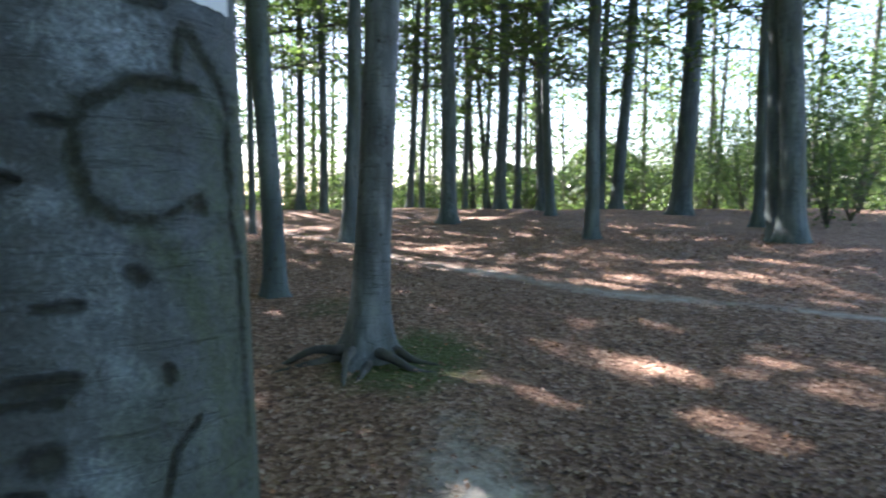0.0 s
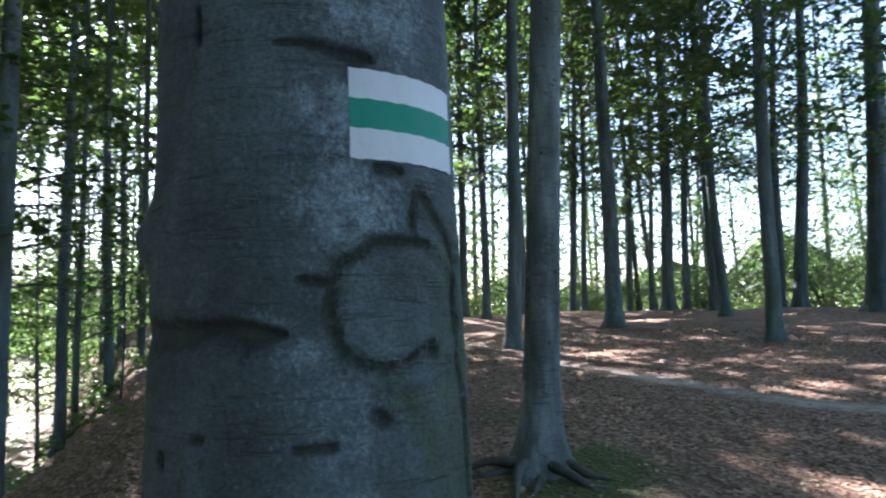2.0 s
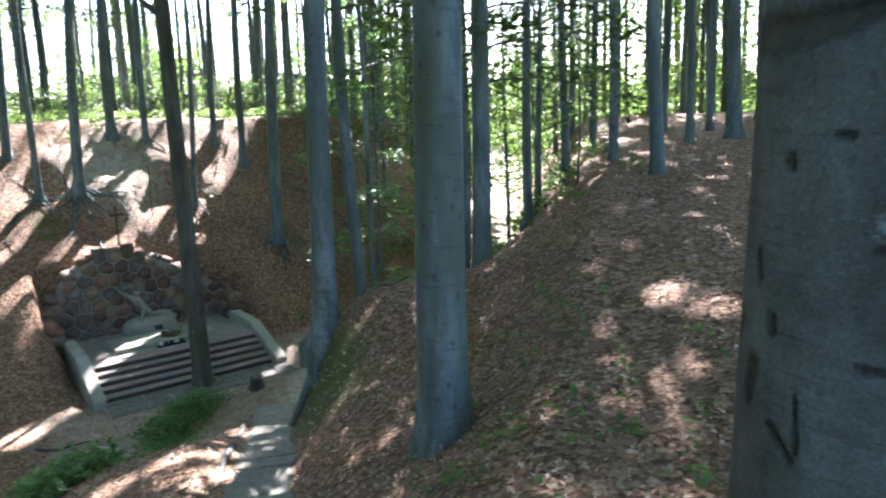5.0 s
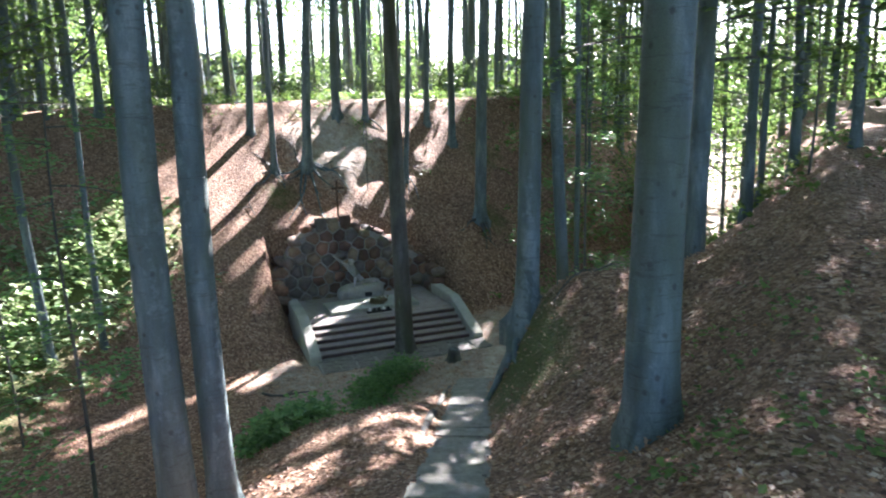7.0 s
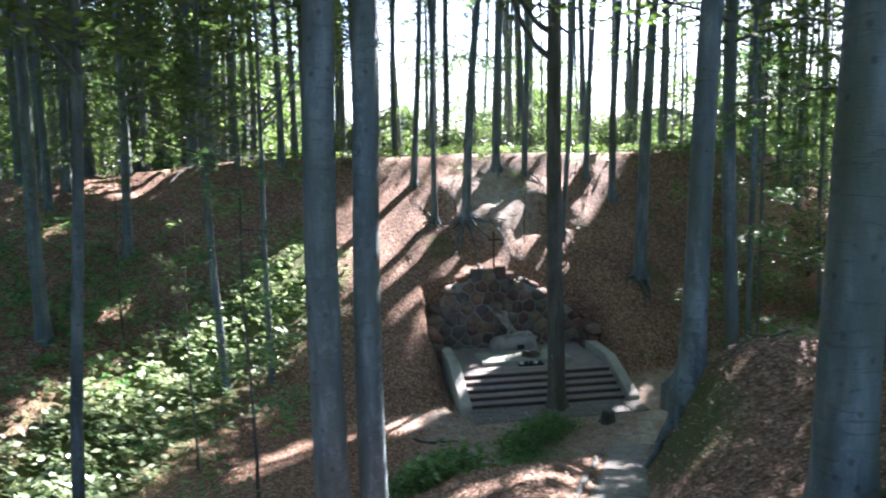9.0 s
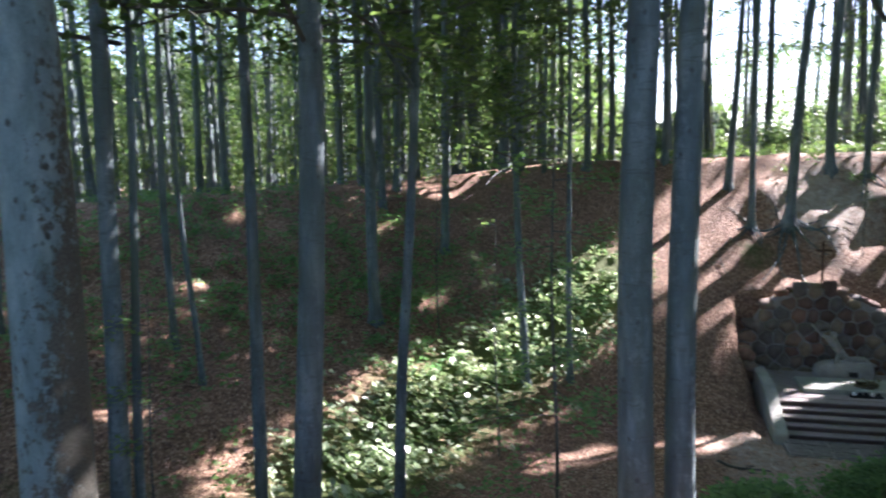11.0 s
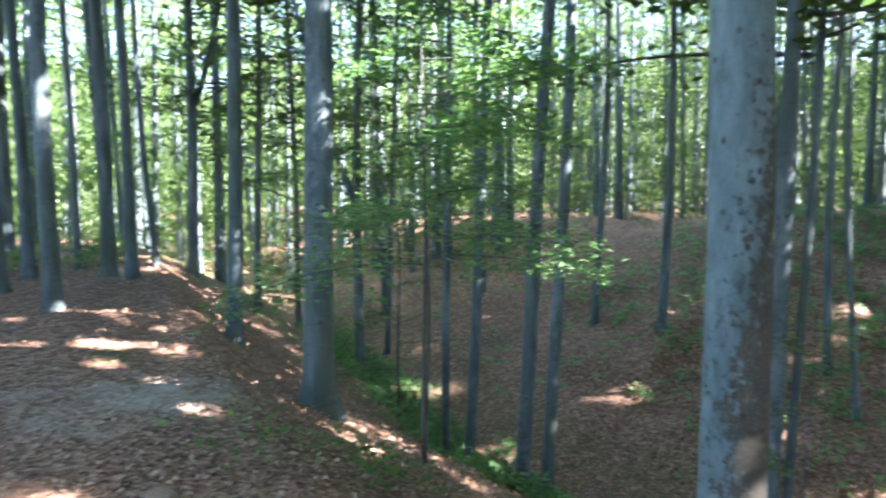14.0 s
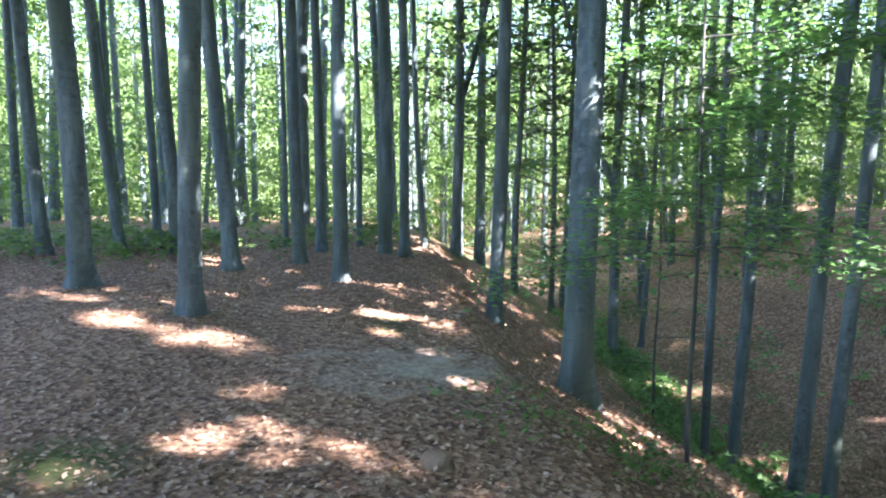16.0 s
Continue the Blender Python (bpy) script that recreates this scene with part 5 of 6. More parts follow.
def build_apron():
    """Crazy paving in front of the steps."""
    apron = tagged(new("paving"), "strip of irregular flagstones before the steps", "paving", kind="structure")
    apron.matrix_world = Matrix.Translation(mem(0, 0, 0)) @ Matrix.Rotation(math.atan2(M_RIGHT.y, M_RIGHT.x), 4, "Z")
    rng = random.Random(8)
    part("bed", box_bm((4.5, 1.0, 0.1), (2.1, -0.55, -0.035), 0.01), mortar, apron)
    u = -0.1
    while u < 4.2:
        a = rng.uniform(0.35, 0.6)
        v = -1.03
        while v < -0.15:
            b = rng.uniform(0.25, 0.42)
            bm = bmesh.new()
            ring = [bm.verts.new((u + dx * a + rng.uniform(-0.04, 0.04), min(-0.06, v + dy * b + rng.uniform(-0.03, 0.03)), 0.0)) for dx, dy in ((0.04, 0.05), (0.5, 0.0), (0.95, 0.06), (0.97, 0.93), (0.45, 0.97), (0.05, 0.92))]
            top = bmesh.ops.extrude_face_region(bm, geom=[bm.faces.new(ring)])
            bmesh.ops.translate(bm, vec=(0, 0, 0.03), verts=[g for g in top["geom"] if isinstance(g, bmesh.types.BMVert)])
            bmesh.ops.recalc_face_normals(bm, faces=bm.faces[:])
            part("flagstone", bm, path_stone, apron)
            v += b
        u += a


build_steps()
build_flanks()
build_wall()
build_cross()
build_statue()
build_slab()
build_apron()

# ---- saplings, bushes, herbs, fallen leaves, far woods ----
def sapling(x, y, height, boughs, reach, leaves=150, size=0.085, first=0.5, mat=None, d=0.035, lean=(0.0, 0.0), seed=0, tilt_head=None, label=""):
    rng = np.random.default_rng(500 + seed)
    tree = empty_at("beech_sapling", x, y, ground(x, y))
    tagged(tree, label or "thin beech sapling with flat layers of green leaves", "sapling", "saplings under the beeches")
    zz = np.linspace(-0.15, height, 12)
    pts = np.stack([lean[0] * zz + 0.03 * np.sin(zz * 1.7 + seed), lean[1] * zz + 0.03 * np.sin(zz * 1.3 + 2 * seed), zz], 1)
    v, f = tube(pts, np.linspace(d / 2, d * 0.15, 12), 7)
    child("trunk", mesh_of("trunk", v, f, [bark_dark], flat=False), tree)
    for i in range(boughs):
        z = first + (height - first) * (i + rng.uniform(0, 0.8)) / boughs
        head = tilt_head + rng.normal(0, 0.7) if tilt_head is not None and i % 3 else i * 2.4 + rng.normal(0, 0.3)
        s = np.array([np.interp(z, zz, pts[:, k]) for k in range(3)])
        ln = reach * rng.uniform(0.6, 1.15) * (1.05 - 0.5 * z / height)
        line, c, h = spray(rng, s, head, ln, int(leaves * ln / reach), size, rng.uniform(0.0, 0.25), rng.uniform(0.05, 0.3), 0.36)
        lv, lf = leaf_quads(rng, c, h, np.full(len(c), size), 0.25)
        wv, wf = tube(line, np.linspace(d * 0.17, 0.003, 6), 4)
        bough = child("bough", mesh_of("bough", wv, wf, [bark_dark], flat=False), tree)
        tagged(child("leaves", mesh_of("leaves", lv, lf, [mat or leaf_fresh]), bough, "flat layer of green leaves"), kind="stuff")
    return tree


def bush(x, y, height, width, leaves, size, mat, seed, label="dense green bush at the edge of the wood", category="bush"):
    rng = np.random.default_rng(700 + seed)
    ob = empty_at("bush", x, y, ground(x, y))
    tagged(ob, label, category, "bushes at the edge of the wood")
    stems, places = [], []
    for i in range(11):
        head, out = rng.uniform(0, 6.28), width * rng.uniform(0.1, 0.55)
        u = np.linspace(0, 1, 5)
        top = height * rng.uniform(0.6, 1.0)
        line = np.stack([np.cos(head) * out * u, np.sin(head) * out * u, top * u ** 0.8 - 0.05], 1)
        stems.append(tube(line, np.linspace(0.02, 0.005, 5), 4))
        n = leaves // 11
        k = rng.uniform(0.15, 1.05, n)
        c = np.stack([np.interp(k, u, line[:, a]) for a in range(3)], 1) + rng.normal(0, 1, (n, 3)) * [width * 0.17, width * 0.17, height * 0.08]
        places.append(c)
    c = np.concatenate(places)
    c[:, 2] = np.maximum(c[:, 2], 0.05)
    lv, lf = leaf_quads(rng, c, rng.uniform(0, 6.28, len(c)), np.full(len(c), size), 0.5)
    sv, sf = join_arrays(stems)
    child("branching", mesh_of("branching", sv, sf, [bark_dark]), ob)
    child("foliage", mesh_of("foliage", lv, lf, [mat]), ob)


# saplings: the one on the south slope, those in the hollow, and those on the north slope
sapling(-3.33, -5.97, 4.4, 14, 2.9, 600, 0.082, 1.75, leaf_lit, 0.05, seed=1, tilt_head=2.7)
sapling(-4.6, -8.2, 5.5, 12, 2.7, 520, 0.085, 2.6, leaf_lit, 0.05, seed=2)
sapling(-9.31, -0.26, 5.6, 16, 1.7, 210, 0.09, 1.5, leaf_lit, 0.06, seed=3)
sapling(-9.9, 7.6, 6.0, 16, 1.8, 210, 0.09, 1.2, leaf_lit, 0.06, seed=4)
sapling(-7.17, -4.6, 3.4, 7, 0.9, 80, 0.08, 1.6, leaf_fresh, 0.03, seed=5)
sapling(-8.6, 11.5, 5.5, 9, 1.2, 110, 0.09, 2.0, leaf_fresh, 0.05, seed=6)
sapling(-14.9, -1.6, 5.2, 8, 1.0, 45, 0.08, 1.8, leaf_fresh, 0.05, seed=7)
sapling(-13.0, 9.8, 4.2, 12, 1.6, 140, 0.09, 0.8, leaf_fresh, 0.05, seed=8)
sapling(-23.2, 8.6, 2.6, 5, 0.5, 40, 0.09, 1.6, leaf_fresh, 0.04, seed=9)
sapling(-20.5, 15.5, 5.5, 14, 2.0, 150, 0.1, 0.8, leaf_fresh, 0.06, seed=10)
sapling(-19.0, -3.6, 5.0, 10, 1.6, 110, 0.1, 1.0, leaf, 0.05, seed=11)
sapling(-6.2, -12.2, 6.0, 14, 2.2, 170, 0.1, 1.0, leaf, 0.06, seed=12)
sapling(-11.6, 13.8, 5.0, 12, 1.5, 120, 0.1, 1.0, leaf_fresh, 0.05, seed=13)

# bushes along the north edge and behind the west crest
for i, (bx, by, bh, bw) in enumerate([(3.5, 29, 2.2, 3.6), (7.4, 27.5, 2.6, 4.2), (10.2, 24.5, 3.4, 4.4), (11.6, 20.5, 5.2, 4.2), (9.9, 18.6, 4.6, 3.0), (13.0, 22.5, 6.5, 4.6),
                                      (-1.0, 31, 1.8, 4.0), (-6.5, 30, 2.0, 4.2), (15.0, 26.0, 7.5, 5.5), (11.0, 30.0, 4.2, 5.0), (-11.5, 27.5, 1.9, 4.0)]):
    bush(bx, by, bh, bw, 2600, 0.13, leaf_fresh if i in (0, 6, 7) else leaf, i)
for i, (bx, by, bh, bw) in enumerate([(-31.5, 8, 1.6, 3.0), (-32, 12, 1.8, 3.6), (-30, 15.5, 2.0, 3.8), (-28, 19.5, 2.4, 4.2), (-26, 23, 2.6, 4.4), (-33, 3, 1.6, 3.2), (-30, 26, 3.0, 4.5), (-23.5, 20.5, 2.0, 3.4), (-34, 18, 2.4, 5.0)]):
    bush(bx, by, bh, bw, 1500, 0.13, leaf if i % 3 else leaf_fresh, 30 + i, "sunlit green bush on the far crest")


def herbs(name, label, rng, xs, ys, height, count, size, mat, tilt=0.5, turned=(0.0, 0.0)):
    """Low herbs: each plant a tuft of leaves on short stalks."""
    n = len(xs)
    base = np.stack([xs, ys, land(xs, ys)], 1)
    th = rng.uniform(0, 6.28, (n, count))
    out = rng.uniform(0.02, 0.5, (n, count)) * height
    up = rng.uniform(0.25, 1.0, (n, count)) * height * rng.uniform(0.6, 1.2, (n, 1))
    c = base[:, None] + np.stack([np.cos(th) * out, np.sin(th) * out, up], -1)
    v, f = leaf_quads(rng, c.reshape(-1, 3), th.ravel(), np.full(n * count, size), tilt, turned)
    return tagged(new(name, mesh_of(name, v, f, [mat])), label, "plants", kind="stuff")


def strewn(rng, n, line, spread):
    """Points strewn about a polyline."""
    line = np.array(line, float)
    k = rng.uniform(0, len(line) - 1, n)
    i = np.minimum(k.astype(int), len(line) - 2)
    p = line[i] + (k - i)[:, None] * (line[i + 1] - line[i])
    return p[:, 0] + rng.normal(0, spread, n), p[:, 1] + rng.normal(0, spread, n)


def path_treads():
    """Weathered wooden treads that step the hollow way down."""
    line = [p for p in PATH_DOWN if p[1] < 8]
    way = tagged(new("path_steps"), "weathered grey steps set into the hollow way", "steps", kind="structure")
    rng = random.Random(4)
    for k in range(20):
        d = 4.4 + k * 0.4
        a = next(i for i in range(len(line) - 1) if math.hypot(line[i + 1][0], line[i + 1][1]) > d or i == len(line) - 2)
        p, q = line[a], line[a + 1]
        u = (d - math.hypot(p[0], p[1])) / (math.hypot(q[0], q[1]) - math.hypot(p[0], p[1]))
        x, y = p[0] + u * (q[0] - p[0]), p[1] + u * (q[1] - p[1])
        bm = box_bm((0.6 + rng.uniform(-0.06, 0.06), 0.24, 0.12), (0, 0, 0), 0.025)
        ob = part("tread", bm, tread_wood, way)
        ob.location = (x, y, ground(x, y) + 0.02)
        ob.rotation_euler = (rng.uniform(-0.03, 0.03), rng.uniform(-0.03, 0.03), math.atan2(q[1] - p[1], q[0] - p[0]) + 1.571 + rng.uniform(-0.06, 0.06))


path_treads()


def path_edging():
    """Old logs that hold the earth beside the hollow way."""
    line = [p for p in PATH_DOWN if p[1] < 8][2:]
    for k, (p, q) in enumerate(zip(line[:-1], line[1:])):
        h = math.atan2(q[1] - p[1], q[0] - p[0])
        for part_k in range(2):
            u = np.linspace(part_k * 0.5 + 0.02, part_k * 0.5 + 0.47, 7)
            x = p[0] + u * (q[0] - p[0]) - math.sin(h) * 0.42
            y = p[1] + u * (q[1] - p[1]) + math.cos(h) * 0.42
            z = land(x, y) - 0.012
            ob = empty_at("edging_log", x[0], y[0], z[0])
            tagged(ob, "half-buried rotten log along the stepped path", "log", "logs along the path")
            v, f = tube(np.stack([x - x[0], y - y[0], z - z[0]], 1), [0.015, 0.045, 0.05, 0.052, 0.05, 0.045, 0.015], 8)
            child("log", mesh_of("log", v, f, [bark_dark], flat=False), ob)


path_edging()
rng = np.random.default_rng(42)
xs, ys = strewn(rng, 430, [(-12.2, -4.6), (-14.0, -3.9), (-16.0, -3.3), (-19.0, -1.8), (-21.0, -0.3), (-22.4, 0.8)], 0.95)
# part of these herbs' sunlight is in their pale colour
herbs("undergrowth", "broad-leaved green herbs on the sunny valley floor", rng, xs, ys, 0.4, 9, 0.2, leaf_sunlit, 0.4, (sun_way.x * 0.75, sun_way.y * 0.75))
xs, ys = strewn(rng, 1300, [(-13, -14), (-16, -9), (-19, -6), (-22, -3), (-23.5, -9), (-17, -14)], 2.2)
herbs("undergrowth", "scattered green herbs on the shaded far slope", rng, xs, ys, 0.34, 12, 0.13, leaf_lit, 0.5)
xs, ys = strewn(rng, 420, [(-15.6, 6.6), (-14.8, 5.6), (-13.4, 4.7), (-11.6, 3.6), (-9.8, 2.4), (-8.9, 1.7)], 0.2)
herbs("undergrowth", "band of green ferns along the bank before the steps", rng, xs, ys, 0.4, 24, 0.1, leaf_lit, 0.5)
xs, ys = strewn(rng, 75, [(-2.1, 3.6), (-2.4, 3.1), (-2.6, 2.8), (-3.2, 4.4), (-4.6, 5.4), (-3.9, 4.0)], 0.5)
herbs("undergrowth", "small green seedlings among fallen leaves", rng, xs, ys, 0.13, 7, 0.06, leaf_fresh, 0.4)
xs, ys = strewn(rng, 620, [(-5.6, -6.5), (-6.4, -9.0), (-6.9, -11.3), (-7.2, -14), (-7.4, -17), (-7.6, -20)], 0.42)
herbs("undergrowth", "green grass and ferns low on the slope of the ravine", rng, xs, ys, 0.28, 16, 0.11, leaf_lit, 0.7)
xs, ys = strewn(rng, 45, [(-1.2, -5.5), (-1.5, -4.5), (-2.4, -4.8), (-2.5, -5.4)], 0.2)
herbs("undergrowth", "young green ferns at the rim", rng, xs, ys, 0.2, 9, 0.06, leaf_fresh, 0.5)
xs, ys = strewn(rng, 500, [(-9, 10.5), (-12.5, 14.5), (-17, 19), (-22, 19), (-21, 14), (-13.5, 12)], 1.2)
herbs("undergrowth", "green herbs on the banks of the upper valley", rng, xs, ys, 0.35, 11, 0.14, leaf_fresh, 0.5)
xs, ys = strewn(rng, 700, [(-29, 0), (-29, 7), (-28.5, 14), (-26.5, 18.5), (-24, 16)], 1.4)
herbs("undergrowth", "sunlit herbs and grass along the far crest", rng, xs, ys, 0.35, 10, 0.14, leaf_fresh, 0.6)
xs, ys = strewn(rng, 260, [(2.0, -14.5), (4.5, -15.5), (7, -14), (0, -17), (-2, -18)], 1.2)
herbs("undergrowth", "green herbs between the far trunks on the ridge", rng, xs, ys, 0.4, 12, 0.14, leaf_fresh, 0.5)


def fallen_leaves():
    rng = np.random.default_rng(77)
    n = 190000
    r = 1.0 + 17 * rng.uniform(0, 1, n) ** 1.35
    a = rng.uniform(0, 2 * np.pi, n)
    x, y = -r * np.sin(a), r * np.cos(a)
    # the open ground north and south of the camera and the near slopes
    keep = (x < 8) & ((x > -9) | (np.abs(y - 3) < 6))
    d1, _, _ = seg_near(x, y, PATH_RIDGE)
    d2, _, _ = seg_near(x, y, PATH_DOWN)
    bare = np.maximum.reduce([np.exp(-(d1 / 0.4) ** 2), 0.7 * np.exp(-(d2 / 0.5) ** 2), 0.9 * np.exp(-np.hypot((x - 0.15 - 0.12 * (4 - y)) / 0.42, (y - 3.6) / 1.5) ** 2), 0.8 * np.exp(-np.hypot((x + 0.9) / 1.5, (y + 6.3) / 1.2) ** 2),
                              0.85 * np.exp(-np.hypot((x + 0.35) / 0.95, (y - 6.3) / 1.3) ** 2)])
    keep &= rng.uniform(0, 1, n) > bare
    x, y, r = x[keep], y[keep], r[keep]
    c = np.stack([x, y, land(x, y) + rng.uniform(0.004, 0.03, len(x))], 1)
    v, f = leaf_quads(rng, c, rng.uniform(0, 6.28, len(x)), 0.034 + 0.0017 * r, 0.34)
    tagged(new("fallen_leaves", mesh_of("fallen_leaves", v, f, [litter])), "dry brown beech leaves strewn over the ground", "leaves", kind="stuff")


fallen_leaves()


def far_kind(seed, low, high, boughs, leaves, size, mat, wood):
    """Stem and foliage of one far beech, to be shared by many."""
    rng = np.random.default_rng(seed)
    hgt = rng.uniform(14, 20)
    u = np.linspace(0, 1, 8)
    bend = rng.normal(0, 0.2, 4)
    line = np.stack([bend[0] * np.sin(3 * u + bend[2]) * u, bend[1] * np.sin(2.5 * u + bend[3]) * u, -0.25 + hgt * u], 1)
    r = rng.uniform(0.12, 0.3) / 2
    stems = [tube(line, r * np.array([1.5, 1.05, 1.0, 0.9, 0.75, 0.6, 0.45, 0.2]), 8)]
    places, heads = [], []
    for k in range(boughs):
        zb = low + (high - low) * (k + rng.uniform(0, 1)) / boughs
        s = np.array([np.interp(zb / hgt, u, line[:, q]) for q in range(3)])
        bl, c, h = spray(rng, s, rng.uniform(0, 6.28), rng.uniform(1.3, 3.3), leaves, size, rng.uniform(0.0, 0.4), rng.uniform(0.1, 0.45), 0.4)
        if k % 3 == 0:
            stems.append(tube(bl, np.linspace(0.02, 0.005, 6), 3))
        places.append(c)
        heads.append(h)
    wv, wf = join_arrays(stems)
    c = np.concatenate(places)
    lv, lf = leaf_tris(rng, c, np.concatenate(heads), np.full(len(c), size), 0.85)
    return (wv, wf, wood), (lv, lf, mat)


def far_woods(label, seed, n, az, dist, *look_of):
    """Beeches of the wood beyond, in a sector of the plan; past the nearer ones they run together."""
    rng = np.random.default_rng(seed)
    kinds = [far_kind(900 + 10 * seed + i, *look_of) for i in range(5)]
    meshes = [[mesh_of(name, v, f, [m], flat=name == "crown") for name, (v, f, m) in zip(("trunk", "crown"), kind)] for kind in kinds]
    deep = ([], [])
    for i in range(n):
        a = radians(rng.uniform(*az))
        d = dist[0] + (dist[1] - dist[0]) * rng.uniform(0, 1) ** 0.8
        x, y = -math.sin(a) * d, math.cos(a) * d
        if in_the_light(x, y, 15, 1.0):
            continue
        turn = Euler((rng.normal(0, 0.03), rng.normal(0, 0.03), rng.uniform(0, 6.28)))
        k = rng.uniform(0.85, 1.2)
        if d > 36:
            m = np.array(turn.to_matrix()) * k
            for store, (v, f, _) in zip(deep, kinds[i % 5]):
                store.append((v @ m.T + [x, y, ground(x, y)], f))
            continue
        tree = empty_at("beech_tree", x, y, ground(x, y))
        tagged(tree, label, "tree", "beeches of the wood")
        tree.rotation_euler = turn
        for name, me in zip(("trunk", "crown"), meshes[i % 5]):
            child(name, me, tree).scale = (k, k, k)
    for name, store, (_, _, m) in zip(("far_stems", "far_leaves"), deep, kinds[0]):
        v, f = join_arrays(store)
        what = "stems" if name == "far_stems" else "green leaves"
        tagged(new(name, mesh_of(name, v, f, [m], flat=name == "far_leaves")), what + " of the wood far behind", "woods", kind="stuff")


far_woods("distant slender beech in the green wood beyond the ridge", 1, 105, (142, 205), (19, 46), 0.5, 14, 24, 56, 0.16, leaf_fresh, bark)
far_woods("distant slender beech in the wood beyond the ravine", 2, 130, (90, 142), (27, 52), 0.4, 14, 22, 50, 0.175, leaf, bark)
far_woods("distant beech standing dark before the bright sky", 3, 56, (-42, 38), (27, 48), 1.2, 16, 24, 60, 0.155, leaf, bark_dark)
far_woods("slender beech behind the sunlit far crest", 4, 52, (36, 74), (30, 58), 0.5, 8, 9, 60, 0.15, leaf, bark)
far_woods("slender beech on the top of the far bank", 6, 30, (76, 96), (31, 46), 1.0, 15, 22, 50, 0.16, leaf, bark)
# never in view; added to hold back skylight from behind the camera
far_woods("unseen slender beech added behind the camera to dim the sky", 5, 36, (205, 318), (11, 45), 6.0, 17, 12, 50, 0.17, leaf, bark)


def thicket(label, seed, n, az, dist, top, size, mat):
    """Undergrowth far back in the wood: leaves of many small trees run together."""
    rng = np.random.default_rng(seed)
    m = n // 60
    a = np.radians(rng.uniform(az[0], az[1], m))
    d = rng.uniform(dist[0], dist[1], m)
    c0 = np.stack([-np.sin(a) * d, np.cos(a) * d, top * rng.uniform(0, 1, m) ** 1.2 + 0.2], 1)
    c = (c0[:, None] + rng.normal(0, 1, (m, 60, 3)) * [1.1, 1.1, 0.22]).reshape(-1, 3)
    c[:, 2] = np.maximum(c[:, 2], 0.15) + land(c[:, 0], c[:, 1])
    v, f = leaf_tris(rng, c, rng.uniform(0, 6.28, len(c)), np.full(len(c), size), 1.5)
    tagged(new("far_thicket", mesh_of("far_thicket", v, f, [mat])), label, "thicket", kind="stuff")


thicket("leafy green thicket far back in the wood", 21, 80000, (86, 142), (42, 66), 17, 0.3, leaf)
thicket("bright green thicket beyond the ridge", 22, 110000, (142, 212), (36, 62), 19, 0.3, leaf_fresh)
thicket("low thicket along the northern edge", 23, 76000, (-44, 42), (32, 50), 12, 0.22, leaf)
thicket("dark green thicket far behind the crest", 24, 22000, (44, 80), (48, 66), 7, 0.28, leaf)
# the lighter leaf colour stands for sun on this thicket
thicket("sunlit green thicket of the upper valley", 25, 26000, (24, 54), (34, 56), 10, 0.2, leaf_fresh)


def wooded_distance():
    """The edge of the woods far off all around, with an uneven top."""
    rng = np.random.default_rng(9)
    az = np.radians(np.arange(0, 360, 0.75))
    deg = np.degrees(az)
    top = np.interp(deg, [0, 34, 42, 78, 88, 100, 212, 240, 318, 330, 350, 360], [4.0, 4.5, 7, 7, 11, 15, 14, 13, 13, 9, 7, 4.0])
    for k in range(5, 60, 6):
        top = top + rng.normal(0, 0.6) * np.sin(k * az + rng.uniform(0, 6.28))
    u = np.linspace(0, 1, 26)
    rr = 78 + 5 * u[:, None] ** 2 + rng.normal(0, 0.7, (26, len(az)))
    x, y = -rr * np.sin(az), rr * np.cos(az)
    z = land(x, y) * (1 - u[:, None]) + u[:, None] * (top + rng.normal(0, 0.5, len(az)) + 0.5) - 1.5 * (u[:, None] == 0)
    m = len(az)
    i, j = np.meshgrid(np.arange(25), np.arange(m), indexing="ij")
    f = np.stack([i * m + j, (i + 1) * m + j, (i + 1) * m + (j + 1) % m, i * m + (j + 1) % m], -1).reshape(-1, 4)
    v = np.stack([x, y, z], -1).reshape(-1, 3)
    tagged(new("backdrop", mesh_of("backdrop", v, f, [far_foliage], flat=False)), "green edge of the woods far off", "woods", kind="structure")


wooded_distance()


def stump(x, y, d, h, seed):
    """A low rotten stump with a broken top."""
    rng = np.random.default_rng(seed)
    zz = np.array([-0.1, 0.0, 0.1, 0.3, 0.6, 0.85, 1.0]) * h
    pts = np.stack([0.05 * zz, 0.02 * zz, zz], 1)
    jag = rng.uniform(0.7, 1.15, 12)
    v, f = tube(pts, d / 2 * np.array([1.5, 1.4, 1.2, 1.05, 1.0, 0.95, 0.8]), 12, lambda p, a: 1 + 0.15 * np.cos(4 * a + seed) * (p[:, 2:3] < 0.4 * h))
    v[-12:, 2] *= jag
    ob = empty_at("tree_stump", x, y, ground(x, y))
    tagged(ob, "small dark rotten stump beside the path", "stump")
    child("trunk", mesh_of("trunk", v, f, [bark_dark], flat=False), ob)
    top = v[-12:]
    w = np.concatenate([top, [[top[:, 0].mean(), top[:, 1].mean(), 0.7 * h]]])
    g = np.array([[i, (i + 1) % 12, 12] for i in range(12)])
    child("broken_top", mesh_of("broken_top", w, g, [bark_rough], flat=False), ob, "rotten broken wood")


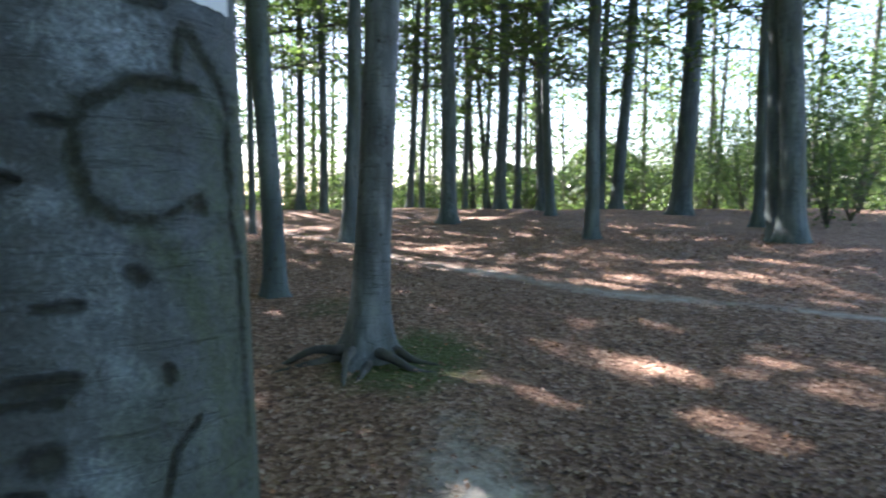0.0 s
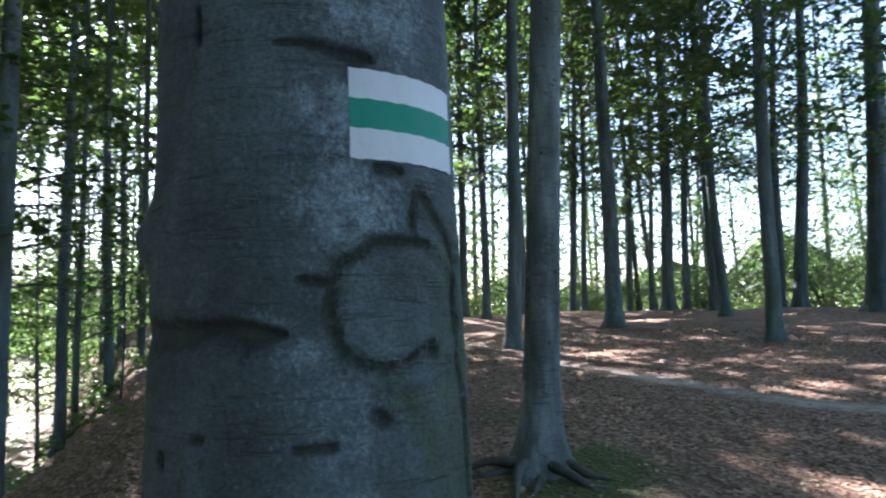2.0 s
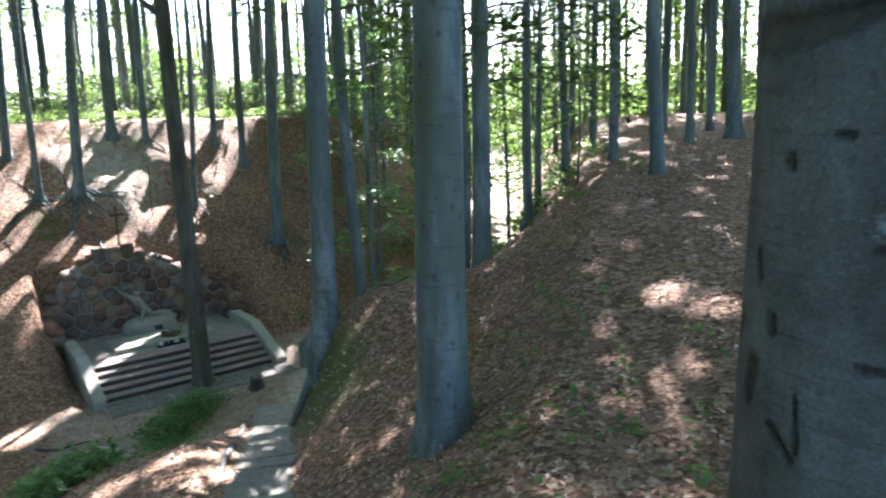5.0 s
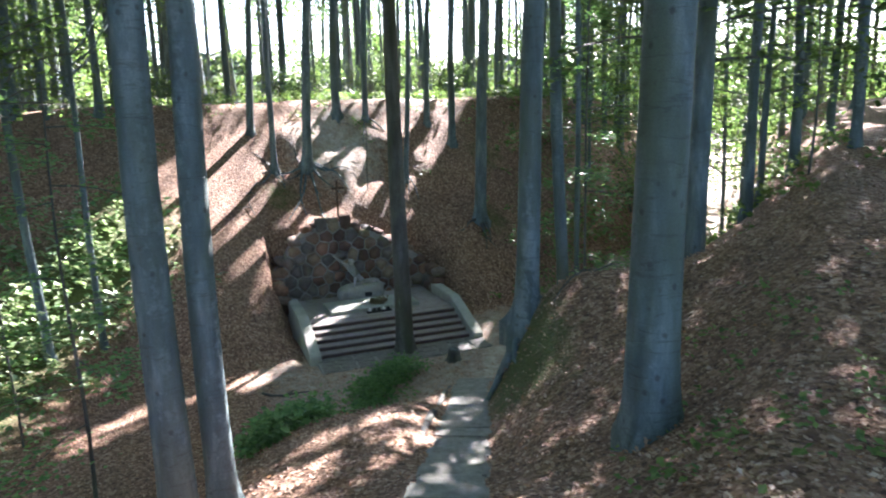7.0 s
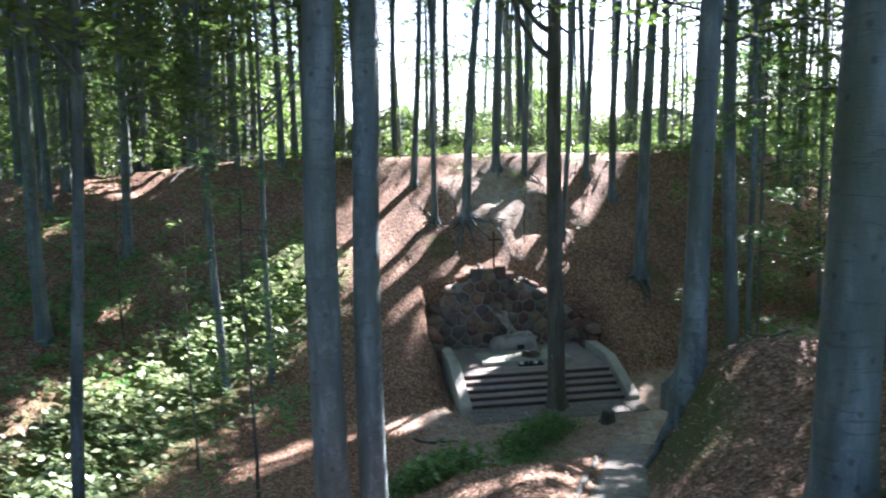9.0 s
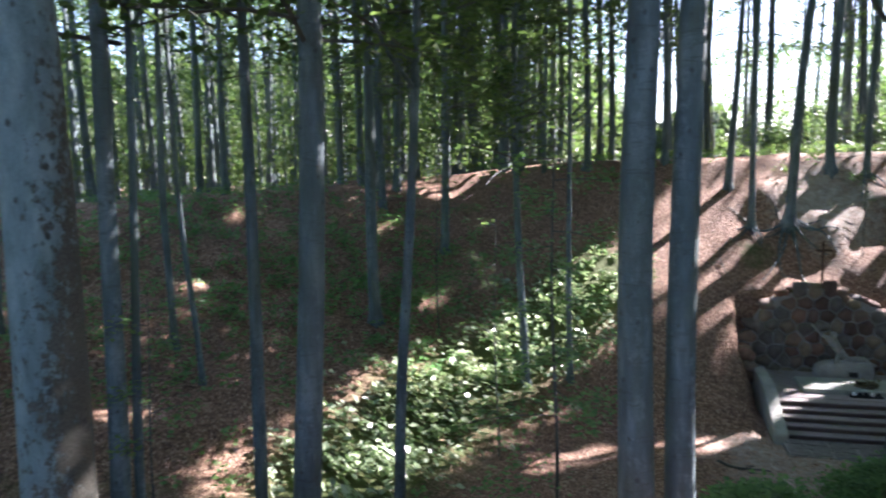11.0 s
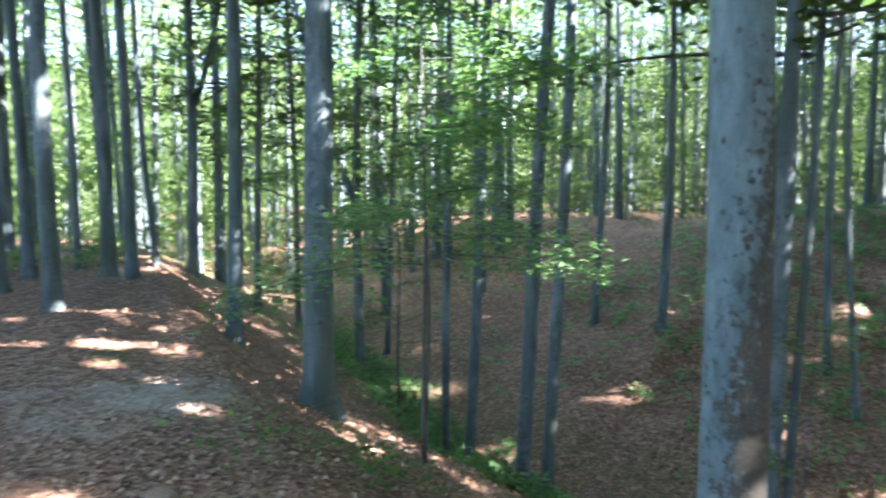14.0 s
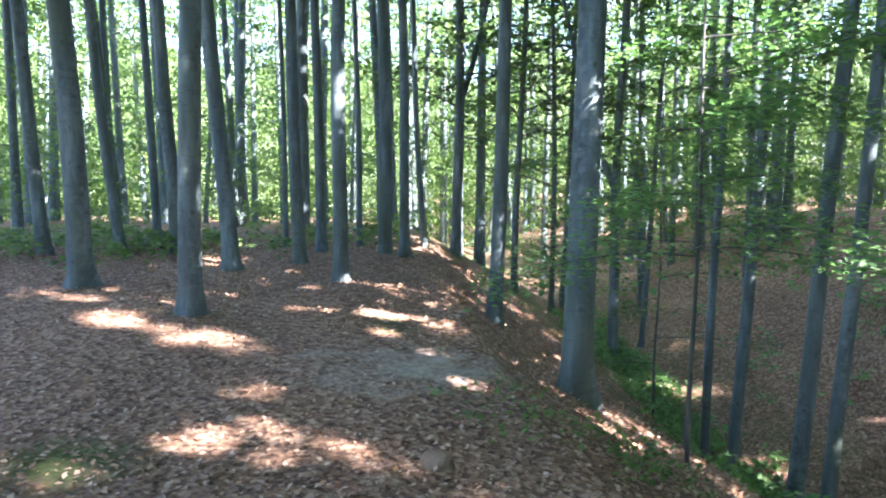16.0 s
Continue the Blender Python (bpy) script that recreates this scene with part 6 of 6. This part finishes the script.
def fallen_branch(x, y, heading, length, d, seed, label="dead branch lying on fallen leaves"):
    rng = np.random.default_rng(seed)
    ob = empty_at("fallen_branch", x, y, ground(x, y))
    tagged(ob, label, "branch", "dead branches on the ground")

    def stick(x0, y0, head, ln, r, lift):
        u = np.linspace(0, 1, 9)
        px, py = x0 + np.cos(head + 0.3 * np.sin(3 * u + seed)) * ln * u, y0 + np.sin(head + 0.3 * np.sin(3 * u + seed)) * ln * u
        pz = land(x + px, y + py) - ground(x, y) + 0.02 + lift * u
        return tube(np.stack([px, py, pz], 1), r * np.linspace(1, 0.35, 9), 6)

    v, f = stick(0, 0, heading, length, d / 2, 0.05)
    child("stem", mesh_of("stem", v, f, [bark_dark], flat=False), ob)
    for k in range(3):
        q = length * rng.uniform(0.3, 0.8)
        v, f = stick(np.cos(heading) * q, np.sin(heading) * q, heading + rng.choice([-0.8, 0.8]), length * 0.3, d * 0.25, rng.uniform(0.05, 0.2))
        child("twig", mesh_of("twig", v, f, [bark_dark], flat=False), ob)


def rock(x, y, size, seed, mat, label):
    rng = np.random.default_rng(seed)
    bm = bmesh.new()
    bmesh.ops.create_icosphere(bm, subdivisions=3, radius=1)
    ph = rng.uniform(0, 6.28, 6)
    for w in bm.verts:
        c = w.co
        w.co = c * (1 + 0.18 * math.sin(3 * c.x + ph[0]) * math.sin(2.6 * c.y + ph[1]) + 0.1 * math.sin(6 * c.z + ph[2] + 3 * c.x) + 0.05 * math.sin(11 * c.y + ph[3]))
        w.co = Vector((w.co.x * size[0], w.co.y * size[1], w.co.z * size[2]))
    me = bpy.data.meshes.new("rock")
    bm.to_mesh(me)
    bm.free()
    me.materials.append(mat)
    ob = new("rock", me)
    ob.location = (x, y, ground(x, y) + size[2] * 0.15)
    tagged(ob, label, "rock")


stump(-15.6, 7.9, 0.3, 0.34, 3)
fallen_branch(-15.9, 3.1, 0.7, 1.1, 0.07, 5)
fallen_branch(-8.9, 6.9, -0.6, 1.9, 0.05, 8)
fallen_branch(-12.9, 1.4, 2.2, 0.9, 0.04, 9)
fallen_branch(-24.0, 5.0, -0.4, 1.3, 0.06, 10)
fallen_branch(2.6, 4.1, 0.5, 0.8, 0.03, 11, "thin dead branch among fallen leaves")
rock(-0.75, -4.25, (0.1, 0.08, 0.09), 4, fieldstone, "brown half-buried stone among fallen leaves")
